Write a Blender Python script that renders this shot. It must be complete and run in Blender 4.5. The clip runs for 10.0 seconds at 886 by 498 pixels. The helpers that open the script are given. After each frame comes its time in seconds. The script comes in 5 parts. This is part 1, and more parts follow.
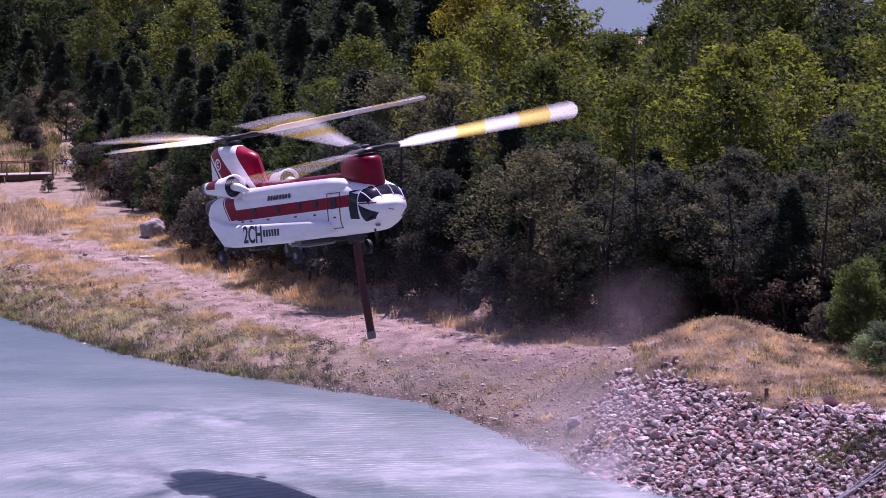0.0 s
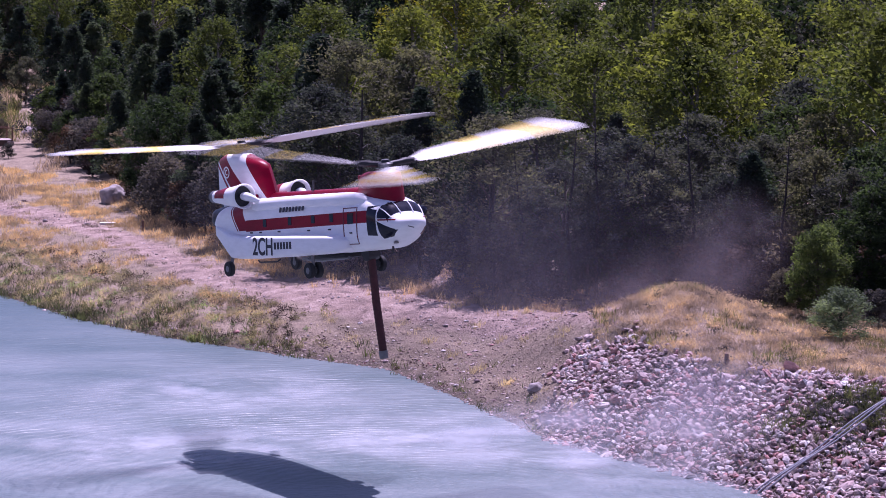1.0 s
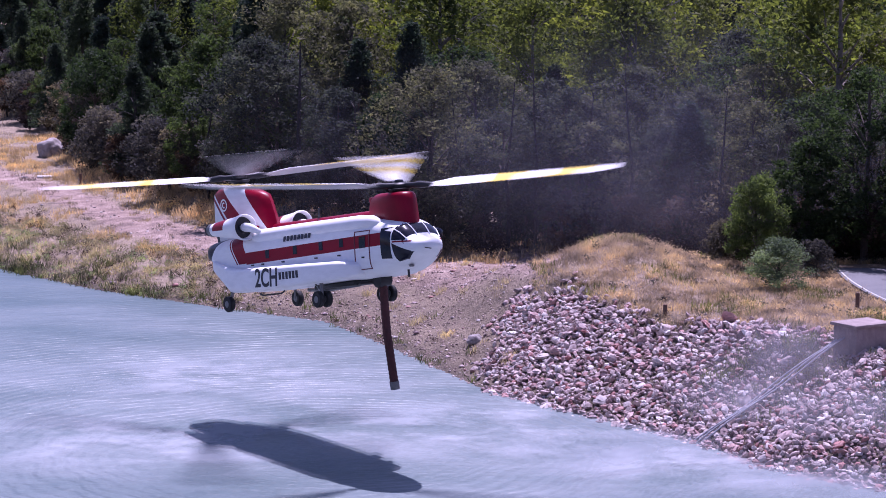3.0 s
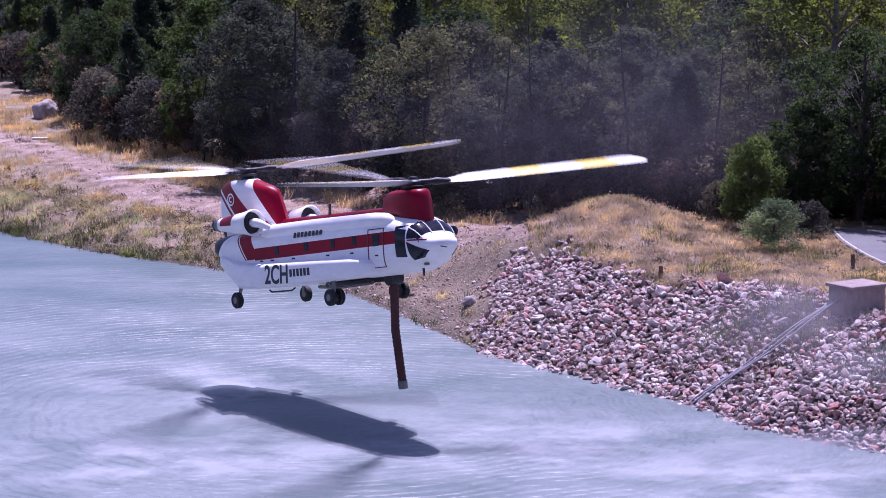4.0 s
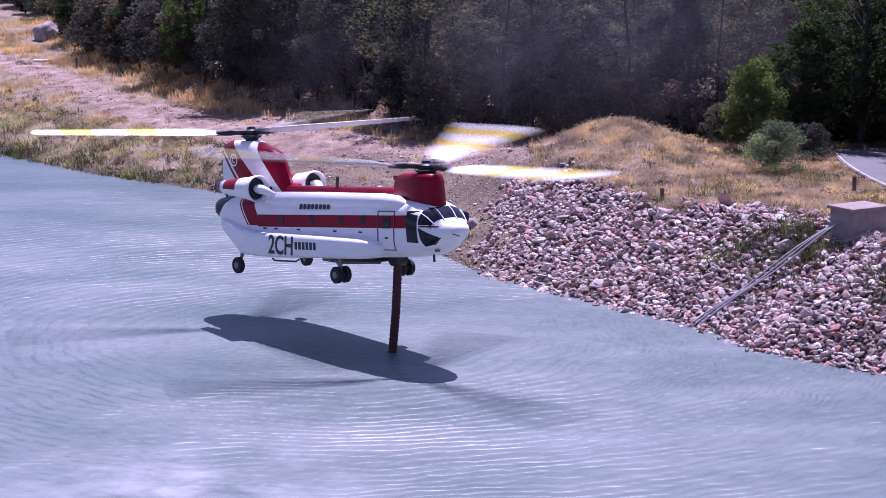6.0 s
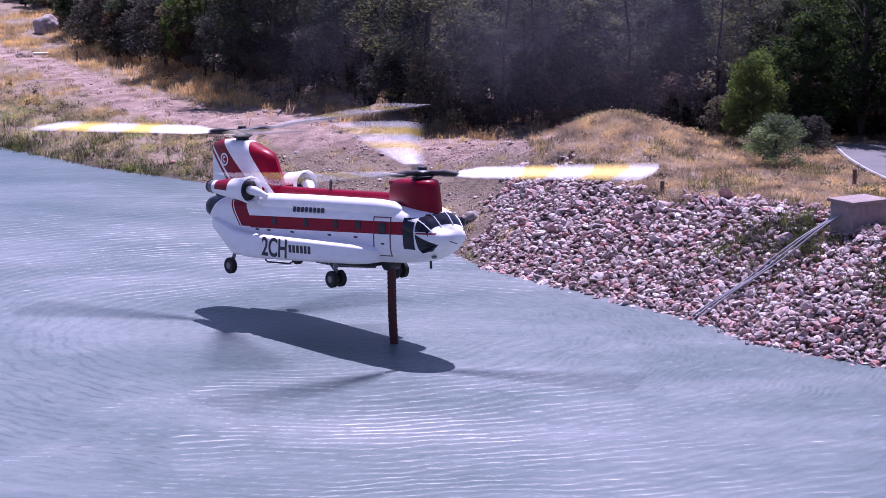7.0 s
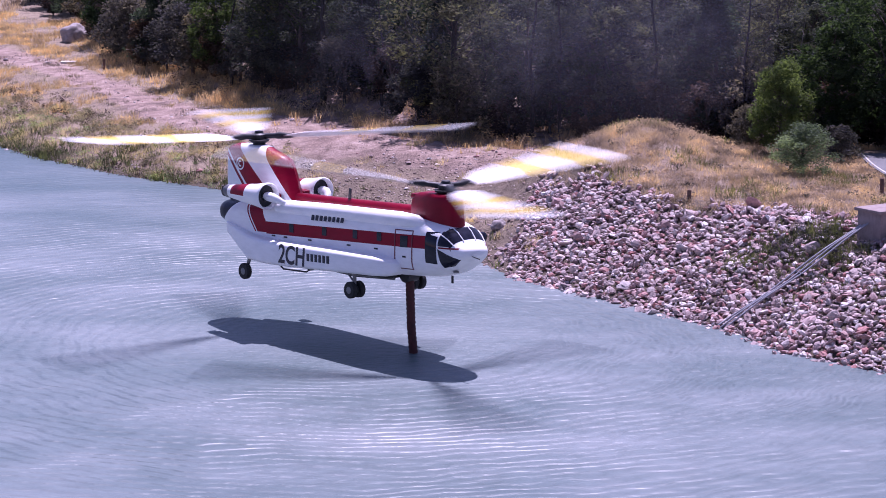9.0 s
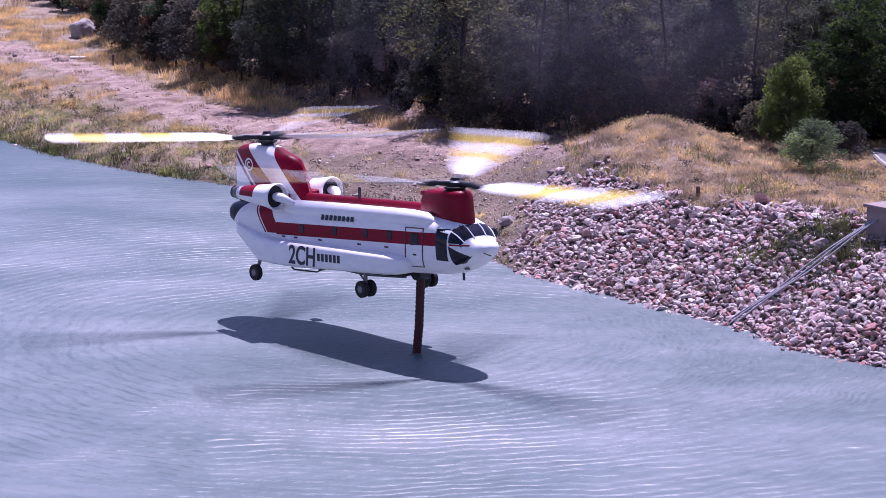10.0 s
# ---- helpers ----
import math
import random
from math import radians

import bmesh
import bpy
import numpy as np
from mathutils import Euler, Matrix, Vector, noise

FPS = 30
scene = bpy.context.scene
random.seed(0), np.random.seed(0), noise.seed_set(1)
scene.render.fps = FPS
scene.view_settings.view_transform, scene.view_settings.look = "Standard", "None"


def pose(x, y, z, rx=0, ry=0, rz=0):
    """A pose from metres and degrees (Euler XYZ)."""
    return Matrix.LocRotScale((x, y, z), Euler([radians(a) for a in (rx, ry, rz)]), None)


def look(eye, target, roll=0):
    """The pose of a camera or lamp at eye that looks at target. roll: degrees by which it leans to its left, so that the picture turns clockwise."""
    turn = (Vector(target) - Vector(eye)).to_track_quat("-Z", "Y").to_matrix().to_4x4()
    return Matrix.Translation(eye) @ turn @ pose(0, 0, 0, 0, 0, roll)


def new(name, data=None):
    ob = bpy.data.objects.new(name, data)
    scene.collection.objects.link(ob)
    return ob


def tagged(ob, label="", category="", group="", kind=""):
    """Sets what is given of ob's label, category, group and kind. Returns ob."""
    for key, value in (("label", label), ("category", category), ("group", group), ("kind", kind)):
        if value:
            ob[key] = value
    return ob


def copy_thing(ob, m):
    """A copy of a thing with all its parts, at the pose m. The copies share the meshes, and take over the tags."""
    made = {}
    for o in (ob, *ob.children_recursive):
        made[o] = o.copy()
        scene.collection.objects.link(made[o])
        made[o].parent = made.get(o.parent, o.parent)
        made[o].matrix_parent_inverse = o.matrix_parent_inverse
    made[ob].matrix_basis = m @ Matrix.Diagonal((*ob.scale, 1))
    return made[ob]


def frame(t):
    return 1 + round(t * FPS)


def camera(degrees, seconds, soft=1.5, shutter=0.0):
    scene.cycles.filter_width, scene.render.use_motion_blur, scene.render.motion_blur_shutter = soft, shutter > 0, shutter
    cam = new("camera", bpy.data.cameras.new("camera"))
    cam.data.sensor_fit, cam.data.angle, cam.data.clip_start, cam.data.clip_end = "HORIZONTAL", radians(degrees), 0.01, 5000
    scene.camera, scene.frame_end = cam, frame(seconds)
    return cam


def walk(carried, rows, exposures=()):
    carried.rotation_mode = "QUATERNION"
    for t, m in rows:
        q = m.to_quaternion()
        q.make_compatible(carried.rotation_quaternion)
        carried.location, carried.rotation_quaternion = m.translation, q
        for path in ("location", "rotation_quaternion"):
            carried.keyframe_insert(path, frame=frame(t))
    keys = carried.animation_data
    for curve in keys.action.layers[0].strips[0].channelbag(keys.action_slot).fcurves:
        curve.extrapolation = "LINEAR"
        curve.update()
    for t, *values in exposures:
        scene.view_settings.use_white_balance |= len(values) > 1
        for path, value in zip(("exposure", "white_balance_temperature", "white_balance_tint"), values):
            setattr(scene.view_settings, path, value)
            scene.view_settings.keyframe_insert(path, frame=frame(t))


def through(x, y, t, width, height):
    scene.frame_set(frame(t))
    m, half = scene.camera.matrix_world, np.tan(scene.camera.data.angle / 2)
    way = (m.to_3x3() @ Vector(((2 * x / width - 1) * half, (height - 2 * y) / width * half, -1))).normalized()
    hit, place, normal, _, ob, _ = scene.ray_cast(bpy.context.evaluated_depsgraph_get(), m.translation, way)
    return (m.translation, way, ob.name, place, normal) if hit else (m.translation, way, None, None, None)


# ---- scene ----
EXPOSURES = ((0.0, 0.25, 5770, 58), (1.0, 0.28, 5500, 54), (2.0, 0.32, 5370, 51), (5.0, 0.36, 5440, 50), (10.0, 0.36, 5480, 50))
cam = camera(17.82, 10.0, soft=0.65, shutter=0.5)
EYE = (0.0, 0.0, 23.05)
TURNS = [  # seconds, tilt, lean, yaw
    (0.0, 84.187, -0.073, 2.139),
    (0.5, 83.803, -0.128, 1.704),
    (1.0, 83.502, -0.120, 1.341),
    (1.5, 83.291, -0.137, 1.053),
    (2.0, 83.129, -0.140, 0.705),
    (2.5, 82.856, -0.076, 0.301),
    (4.0, 81.750, -0.008, -0.013),
    (4.5, 81.275, -0.017, -0.017),
    (5.0, 80.800, 0.000, -0.000),
    (5.5, 80.414, 0.022, 0.013),
    (7.0, 80.032, 0.006, 0.017),
    (7.5, 80.068, -0.003, 0.066),
    (8.0, 80.156, 0.010, 0.156),
    (8.5, 80.208, 0.027, 0.292),
    (9.0, 80.209, 0.041, 0.560),
    (9.5, 80.163, -0.004, 0.724),
    (10.0, 80.129, -0.007, 0.747),
]
walk(cam, [(t, pose(*EYE, a, b, c)) for t, a, b, c in TURNS], EXPOSURES)

# ---- light ----
SUN_AZ, SUN_EL = 79.0, 65.0
world = bpy.data.worlds.new("world")
scene.world = world
world.use_nodes = True
sky = world.node_tree.nodes.new("ShaderNodeTexSky")
sky.sky_type, sky.sun_disc = "NISHITA", False
sky.sun_elevation, sky.sun_rotation = radians(SUN_EL), radians(90 - SUN_AZ)
world.node_tree.links.new(sky.outputs[0], world.node_tree.nodes["Background"].inputs[0])
world.node_tree.nodes["Background"].inputs[1].default_value = 0.078
sun_data = bpy.data.lights.new("sun", "SUN")
sun_data.energy, sun_data.angle, sun_data.color = 6.0, radians(0.6), (1.0, 0.95, 0.88)
sun = new("sun", sun_data)
_d = Vector((math.cos(radians(SUN_AZ)) * math.cos(radians(SUN_EL)), math.sin(radians(SUN_AZ)) * math.cos(radians(SUN_EL)), math.sin(radians(SUN_EL))))
sun.matrix_world = look(Vector((0, 110, 0)) + _d * 300, (0, 110, 0))

# ---- materials ----
class Nodes:
    """A small builder for node materials."""

    def __init__(self, name):
        self.mat = bpy.data.materials.new(name)
        self.mat.use_nodes = True
        self.tree = self.mat.node_tree
        self.bsdf = self.tree.nodes["Principled BSDF"]
        self.out = self.tree.nodes["Material Output"]

    def add(self, kind, **values):
        node = self.tree.nodes.new("ShaderNode" + kind)
        for key, value in values.items():
            node.inputs[key.replace("_", " ")].default_value = value
        return node

    def link(self, a, b):
        self.tree.links.new(a, b)

    def coords(self, scale=1.0):
        tc = self.add("TexCoord")
        mp = self.add("Mapping")
        mp.inputs["Scale"].default_value = scale if isinstance(scale, tuple) else (scale,) * 3
        self.link(tc.outputs["Object"], mp.inputs["Vector"])
        return mp.outputs[0]

    def world_coords(self, scale=1.0):
        geo = self.add("NewGeometry")
        mp = self.add("Mapping")
        mp.inputs["Scale"].default_value = scale if isinstance(scale, tuple) else (scale,) * 3
        self.link(geo.outputs["Position"], mp.inputs["Vector"])
        return mp.outputs[0]

    def noise(self, vec, scale, detail=4.0, rough=0.55):
        n = self.add("TexNoise", Scale=scale, Detail=detail, Roughness=rough)
        self.link(vec, n.inputs["Vector"])
        return n.outputs["Fac"]

    def ramp(self, fac, stops):
        r = self.add("ValToRGB")
        els = r.color_ramp.elements
        while len(els) < len(stops):
            els.new(0.5)
        for el, (pos, col) in zip(els, stops):
            el.position, el.color = pos, (*col, 1) if len(col) == 3 else col
        self.link(fac, r.inputs[0])
        return r.outputs[0]

    def mix(self, fac, a, b, mode="MIX"):
        m = self.add("Mix")
        m.data_type, m.blend_type = "RGBA", mode
        for sock, v in ((m.inputs[0], fac), (m.inputs[6], a), (m.inputs[7], b)):
            if isinstance(v, (int, float)):
                sock.default_value = v
            elif isinstance(v, tuple):
                sock.default_value = (*v, 1)
            else:
                self.link(v, sock)
        return m.outputs[2]

    def bump(self, height, strength, distance):
        b = self.add("Bump", Strength=strength, Distance=distance)
        self.link(height, b.inputs["Height"])
        return b.outputs[0]

    def set(self, **values):
        for key, v in values.items():
            sock = self.bsdf.inputs[key.replace("_", " ")]
            if hasattr(v, "is_output"):
                self.link(v, sock)
            else:
                sock.default_value = (*v, 1) if isinstance(v, tuple) and len(v) == 3 and sock.type == "RGBA" else v
        return self.mat


def paint(name, col, rough=0.35, dirt=0.12, scale=1.5, metallic=0.0, gloss=0.5):
    n = Nodes(name)
    c = n.coords()
    big = n.noise(c, scale, 5, 0.6)
    fine = n.noise(c, scale * 14, 3)
    low = tuple(v * (1 - dirt) for v in col)
    col_out = n.mix(n.ramp(big, [(0.35, (0, 0, 0)), (0.75, (1, 1, 1))]), low, col)
    rgh = n.ramp(fine, [(0.3, (rough * 0.8,) * 3), (0.7, (min(1, rough * 1.25),) * 3)])
    return n.set(Base_Color=col_out, Roughness=rgh, Metallic=metallic, Specular_IOR_Level=gloss, Normal=n.bump(fine, 0.08, 0.01))


def leaves_mat(name, dark, light, through):
    n = Nodes(name)
    geo, info = n.add("NewGeometry"), n.add("ObjectInfo")
    low = tuple(0.66 * a + 0.34 * b for a, b in zip(dark, light))
    isl = n.ramp(geo.outputs["Random Per Island"], [(0.0, low), (0.6, tuple((a + b) / 2 for a, b in zip(dark, light))), (1.0, tuple(0.36 * a + 0.64 * b for a, b in zip(dark, light)))])
    tint = n.ramp(info.outputs["Random"], [(0.0, (0.48, 0.53, 0.68)), (0.5, (0.84, 0.84, 0.89)), (1.0, (1.36, 1.25, 0.97))])
    sprays = n.ramp(n.noise(n.coords(), 0.6, 3, 0.5), [(0.34, (0.46, 0.48, 0.54)), (0.5, (1, 1, 1)), (0.66, (1.75, 1.7, 1.4))])
    col = n.mix(1.0, n.mix(1.0, isl, tint, "MULTIPLY"), sprays, "MULTIPLY")
    n.set(Base_Color=col, Roughness=0.7, Specular_IOR_Level=0.12)
    tr = n.add("BsdfTranslucent")
    n.link(n.mix(1.0, col, through, "MULTIPLY"), tr.inputs["Color"])
    ms = n.add("MixShader", Fac=0.48)
    n.link(n.bsdf.outputs[0], ms.inputs[1])
    n.link(tr.outputs[0], ms.inputs[2])
    n.link(ms.outputs[0], n.out.inputs[0])
    return n.mat


def bark_mat(name, a, b):
    n = Nodes(name)
    c = n.coords((1, 1, 0.25))
    f = n.noise(c, 9, 6, 0.65)
    return n.set(Base_Color=n.ramp(f, [(0.3, a), (0.7, b)]), Roughness=0.9, Normal=n.bump(f, 0.6, 0.05))


M_LEAF_DARK = leaves_mat("leaf_dark", (0.022, 0.034, 0.024), (0.078, 0.098, 0.07), (1.1, 1.3, 0.9))
M_LEAF_GREEN = leaves_mat("leaf_green", (0.012, 0.026, 0.009), (0.078, 0.104, 0.056), (1.2, 1.4, 0.7))
M_LEAF_DUSKY = leaves_mat("leaf_dusky", (0.039, 0.044, 0.034), (0.130, 0.133, 0.104), (1.1, 1.2, 0.8))
M_LEAF_LIME = leaves_mat("leaf_lime", (0.022, 0.031, 0.014), (0.19, 0.225, 0.066), (1.25, 1.35, 0.6))
M_LEAF_YELLOW = leaves_mat("leaf_yellow", (0.05, 0.06, 0.012), (0.19, 0.19, 0.035), (1.4, 1.4, 0.4))
M_LEAF_PALE = leaves_mat("leaf_pale", (0.039, 0.057, 0.029), (0.121, 0.171, 0.079), (1.2, 1.3, 0.7))
M_LEAF_OLIVE = leaves_mat("leaf_olive", (0.035, 0.035, 0.034), (0.19, 0.178, 0.165), (1.2, 1.2, 0.8))
M_LEAF_SILVER = leaves_mat("leaf_silver", (0.135, 0.169, 0.095), (0.392, 0.472, 0.243), (1.2, 1.3, 0.8))
M_SCRUB = leaves_mat("leaf_scrub", (0.084, 0.084, 0.066), (0.360, 0.342, 0.264), (1.2, 1.2, 0.8))
M_TWIG = leaves_mat("leaf_dry", (0.03, 0.022, 0.02), (0.13, 0.095, 0.08), (1.0, 0.9, 0.7))
M_GRASS = leaves_mat("grass_dry", (0.31, 0.238, 0.14), (0.67, 0.545, 0.37), (1.2, 1.1, 0.8))
M_GRASS_PALE = leaves_mat("grass_pale", (0.324, 0.252, 0.156), (0.768, 0.624, 0.432), (1.2, 1.1, 0.9))
M_GRASS_GREY = leaves_mat("grass_grey", (0.204, 0.180, 0.138), (0.576, 0.516, 0.408), (1.1, 1.1, 0.9))
M_GRASS_GREEN = leaves_mat("grass_green", (0.069, 0.081, 0.040), (0.253, 0.247, 0.138), (1.3, 1.4, 0.6))
M_BARK = bark_mat("bark", (0.03, 0.022, 0.018), (0.11, 0.085, 0.07))
M_BARK_PALE = bark_mat("bark_pale", (0.12, 0.10, 0.085), (0.32, 0.28, 0.24))
M_WOOD_BLACK = bark_mat("bark_black", (0.012, 0.010, 0.010), (0.04, 0.033, 0.03))

# ---- building tools ----
def part(name, bm, material, parent=None, label="", shade=True):
    """Links a bmesh as one mesh object under a thing or a part."""
    me = bpy.data.meshes.new(name)
    bmesh.ops.recalc_face_normals(bm, faces=bm.faces)
    bm.to_mesh(me)
    bm.free()
    for m in material if isinstance(material, (list, tuple)) else [material]:
        me.materials.append(m)
    if shade:
        me.polygons.foreach_set("use_smooth", np.full(len(me.polygons), True))
        me.set_sharp_from_angle(angle=radians(40))
    ob = new(name, me)
    ob.parent = parent
    return tagged(ob, label)


def thing(name, label, category, group="", kind=""):
    ob = new(name)
    return tagged(ob, label, category, group, kind)


def loft(rings, caps=True):
    """A skin over rings of points, all of one length."""
    bm = bmesh.new()
    rows = [[bm.verts.new(p) for p in ring] for ring in rings]
    n = len(rows[0])
    for a, b in zip(rows, rows[1:]):
        for i in range(n):
            bm.faces.new((a[i], a[(i + 1) % n], b[(i + 1) % n], b[i]))
    if caps:
        bm.faces.new(rows[0])
        bm.faces.new(rows[-1])
    return bm


def tube(path, radius, seg=10, bm=None):
    """A round tube along a path; radius is one number or one for each point."""
    pts = [Vector(p) for p in path]
    rad = radius if isinstance(radius, (list, tuple)) else [radius] * len(pts)
    rings = []
    side = None
    for i, p in enumerate(pts):
        d = (pts[min(i + 1, len(pts) - 1)] - pts[max(i - 1, 0)]).normalized()
        if side is None or abs(side.dot(d)) > 0.95:
            side = d.orthogonal().normalized()
        side = (side - d * side.dot(d)).normalized()
        up = d.cross(side)
        rings.append([p + (side * math.cos(2 * math.pi * k / seg) + up * math.sin(2 * math.pi * k / seg)) * rad[i] for k in range(seg)])
    made = loft(rings)
    if bm is None:
        return made
    me = bpy.data.meshes.new("join")
    made.to_mesh(me)
    made.free()
    bm.from_mesh(me)
    bpy.data.meshes.remove(me)
    return bm


def box(size, centre=(0, 0, 0), bevel=0.02, bm=None, turn=None):
    """A bevelled box."""
    b = bmesh.new()
    bmesh.ops.create_cube(b, size=1, matrix=Matrix.Diagonal((*size, 1)))
    if bevel:
        bmesh.ops.bevel(b, geom=b.edges[:] + b.verts[:], offset=bevel, segments=2, profile=0.5, affect="EDGES")
    m = Matrix.Translation(centre) @ (turn or Matrix())
    bmesh.ops.transform(b, matrix=m, verts=b.verts)
    if bm is None:
        return b
    me = bpy.data.meshes.new("join")
    b.to_mesh(me)
    b.free()
    bm.from_mesh(me)
    bpy.data.meshes.remove(me)
    return bm


def lathe(profile, seg=24, axis="X"):
    """Turns (along, radius) pairs round an axis."""
    rings = []
    for a, r in profile:
        ring = []
        for k in range(seg):
            c, s = math.cos(2 * math.pi * k / seg) * r, math.sin(2 * math.pi * k / seg) * r
            ring.append({"X": (a, c, s), "Y": (c, a, s), "Z": (c, s, a)}[axis])
        rings.append(ring)
    return loft(rings)

# ---- ground and water ----
SHORE = [(-140, 310), (-62, 222), (-36, 182), (-26, 165.5), (-20, 158), (-12.2, 151), (-6.4, 146.4), (-3, 138.5), (-0.5, 132), (1.5, 127), (4.5, 122.6), (8.4, 117.2), (10.8, 113.8), (12.5, 109.6), (15.6, 106.3), (26, 98), (60, 80), (140, 50)]
_SA = np.array(SHORE[:-1], float)
_SB = np.array(SHORE[1:], float)


def shore_distance(x, y):
    """Distance to the waterline, positive on the far bank; arrays."""
    p = np.stack([np.ravel(x), np.ravel(y)], 1).astype(float)
    best = np.full(len(p), 1e9)
    side = np.zeros(len(p))
    for a, b in zip(_SA, _SB):
        ab = b - a
        u = np.clip(((p - a) @ ab) / (ab @ ab), 0, 1)
        d = p - (a + u[:, None] * ab)
        r = np.hypot(d[:, 0], d[:, 1])
        s = ab[0] * (p[:, 1] - a[1]) - ab[1] * (p[:, 0] - a[0])
        near = r < best - 1e-9
        best[near], side[near] = r[near], np.sign(s[near])
    return (best * side).reshape(np.shape(x))


def smooth(a, b, v):
    u = np.clip((v - a) / (b - a), 0, 1)
    return u * u * (3 - 2 * u)


def waves(x, y):
    """Small natural unevenness, two scales."""
    return (0.10 * np.sin(0.61 * x + 0.23 * y) * np.sin(0.37 * y - 0.18 * x) + 0.06 * np.sin(1.7 * x - 0.9 * y + 1.0) * np.sin(1.3 * y + 0.7 * x)
            + 0.03 * np.sin(3.9 * x + 2.1 * y) * np.sin(3.1 * y - 2.7 * x))


EDGE_X = (-60, -44, -34, -29, -26, -16, -11, -8, -3, 3, 8, 13, 17, 21, 30, 40)
EDGE_Y = (300, 262, 230, 216, 203, 178, 171.5, 169, 161, 157, 156, 152, 149, 143, 136, 130)


def tree_line(x):
    """Where the wood begins, seen across the bank."""
    return np.interp(x, EDGE_X, EDGE_Y)


def height(x, y):
    """Height of the land; arrays or numbers."""
    x, y = np.asarray(x, float), np.asarray(y, float)
    s = shore_distance(x, y)
    under = np.maximum(s, -6) * 0.35
    up = np.maximum(s, 0)
    left = 1.15 * smooth(0, 4.5, up) + 0.75 * smooth(4, 11, up) + 0.045 * np.maximum(up - 12, 0)
    mid = 0.95 * smooth(0, 3.5, up) + 1.1 * smooth(3, 10, up) + 0.03 * np.maximum(up - 12, 0)
    right = np.minimum(0.52 * up, 3.5 + 0.07 * np.maximum(up - 7, 0))
    right = np.minimum(right, 3.75)
    right = right + 1.55 * np.exp(-(((x - 8.6) / 3.6) ** 2 + ((y - 138.5) / 6.0) ** 2))
    wl = smooth(-13, -6, x)
    wr = smooth(0.6, 4.6, x + 0.10 * (y - 127)) * (1 - smooth(141, 150, y))
    z = left * (1 - wl) + mid * wl
    z = z * (1 - wr) + right * wr
    rough = waves(x, y) * smooth(0.5, 6, s) * (1 - 0.6 * wr)
    # a low slope at the foot of the wood, and the river valley far behind it
    z = z + 1.1 * smooth(-2.5, 4.5, y - tree_line(x)) * smooth(-24, -15, x) * (1 - smooth(-4, 2, x))
    z = z + (7.0 - z) * smooth(455, 600, y)
    # the near bank, below the viewpoint
    near = 21.0 * (1 - smooth(2, 70, y)) - 2.0
    return np.maximum(np.where(s > 0, z + rough, under), near)


def h1(x, y):
    return float(height(x, y))


def grid_mesh(name, xs, ys, zfun):
    X, Y = np.meshgrid(xs, ys)
    Z = zfun(X, Y)
    v = np.stack([X.ravel(), Y.ravel(), Z.ravel()], 1)
    nx, ny = len(xs), len(ys)
    i = (np.arange(ny - 1)[:, None] * nx + np.arange(nx - 1)[None, :]).ravel()
    f = np.stack([i, i + 1, i + nx + 1, i + nx], 1)
    return quad_data(name, v, f, True)


def quad_data(name, verts, faces, shade=False):
    """A mesh of quads from arrays."""
    me = bpy.data.meshes.new(name)
    me.vertices.add(len(verts))
    me.vertices.foreach_set("co", np.ascontiguousarray(verts, dtype=np.float32).ravel())
    me.loops.add(faces.size)
    me.loops.foreach_set("vertex_index", np.ascontiguousarray(faces, dtype=np.int32).ravel())
    me.polygons.add(len(faces))
    me.polygons.foreach_set("loop_start", np.arange(0, faces.size, faces.shape[1], dtype=np.int32))
    me.polygons.foreach_set("use_smooth", np.full(len(faces), shade))
    me.update()
    me.validate()
    return me


def ground_mat():
    n = Nodes("ground")
    c = n.world_coords()
    big, mid_, fine = n.noise(c, 0.12, 5, 0.6), n.noise(c, 0.9, 6, 0.65), n.noise(c, 9.0, 5, 0.7)
    dirt = n.ramp(mid_, [(0.3, (0.15, 0.10, 0.082)), (0.48, (0.37, 0.255, 0.205)), (0.7, (0.61, 0.455, 0.38))])
    dirt = n.mix(n.ramp(fine, [(0.35, (0, 0, 0)), (0.6, (1, 1, 1))]), n.mix(0.45, dirt, (0.155, 0.112, 0.09)), dirt)
    soil = n.ramp(mid_, [(0.3, (0.19, 0.14, 0.10)), (0.52, (0.37, 0.28, 0.195)), (0.75, (0.50, 0.39, 0.275))])
    soil = n.mix(n.ramp(fine, [(0.3, (0, 0, 0)), (0.65, (1, 1, 1))]), n.mix(0.5, soil, (0.12, 0.092, 0.06)), soil)
    att = n.add("Attribute")
    att.attribute_name = "track"
    edge = n.add("Math")
    edge.operation = "MULTIPLY_ADD"
    n.link(n.noise(c, 0.55, 7, 0.7), edge.inputs[0])
    edge.inputs[1].default_value = 0.75
    half = n.add("Math")
    half.operation = "MULTIPLY"
    n.link(att.outputs["Fac"], half.inputs[0])
    half.inputs[1].default_value = 0.5
    n.link(half.outputs[0], edge.inputs[2])
    col = n.mix(n.ramp(edge.outputs[0], [(0.56, (0, 0, 0)), (0.74, (1, 1, 1))]), soil, dirt)
    wet_and_gap_shade = n.add("Attribute")
    wet_and_gap_shade.attribute_name = "wet_and_gap_shade"
    # darkens damp margin and gravel face, and paints shade between the riprap stones
    col = n.mix(wet_and_gap_shade.outputs["Fac"], col, n.mix(1.0, col, (0.34, 0.34, 0.33), "MULTIPLY"))
    return n.set(Base_Color=col, Roughness=0.92, Normal=n.bump(n.mix(0.35, n.noise(c, 3.2, 6, 0.7), fine), 1.0, 0.4))


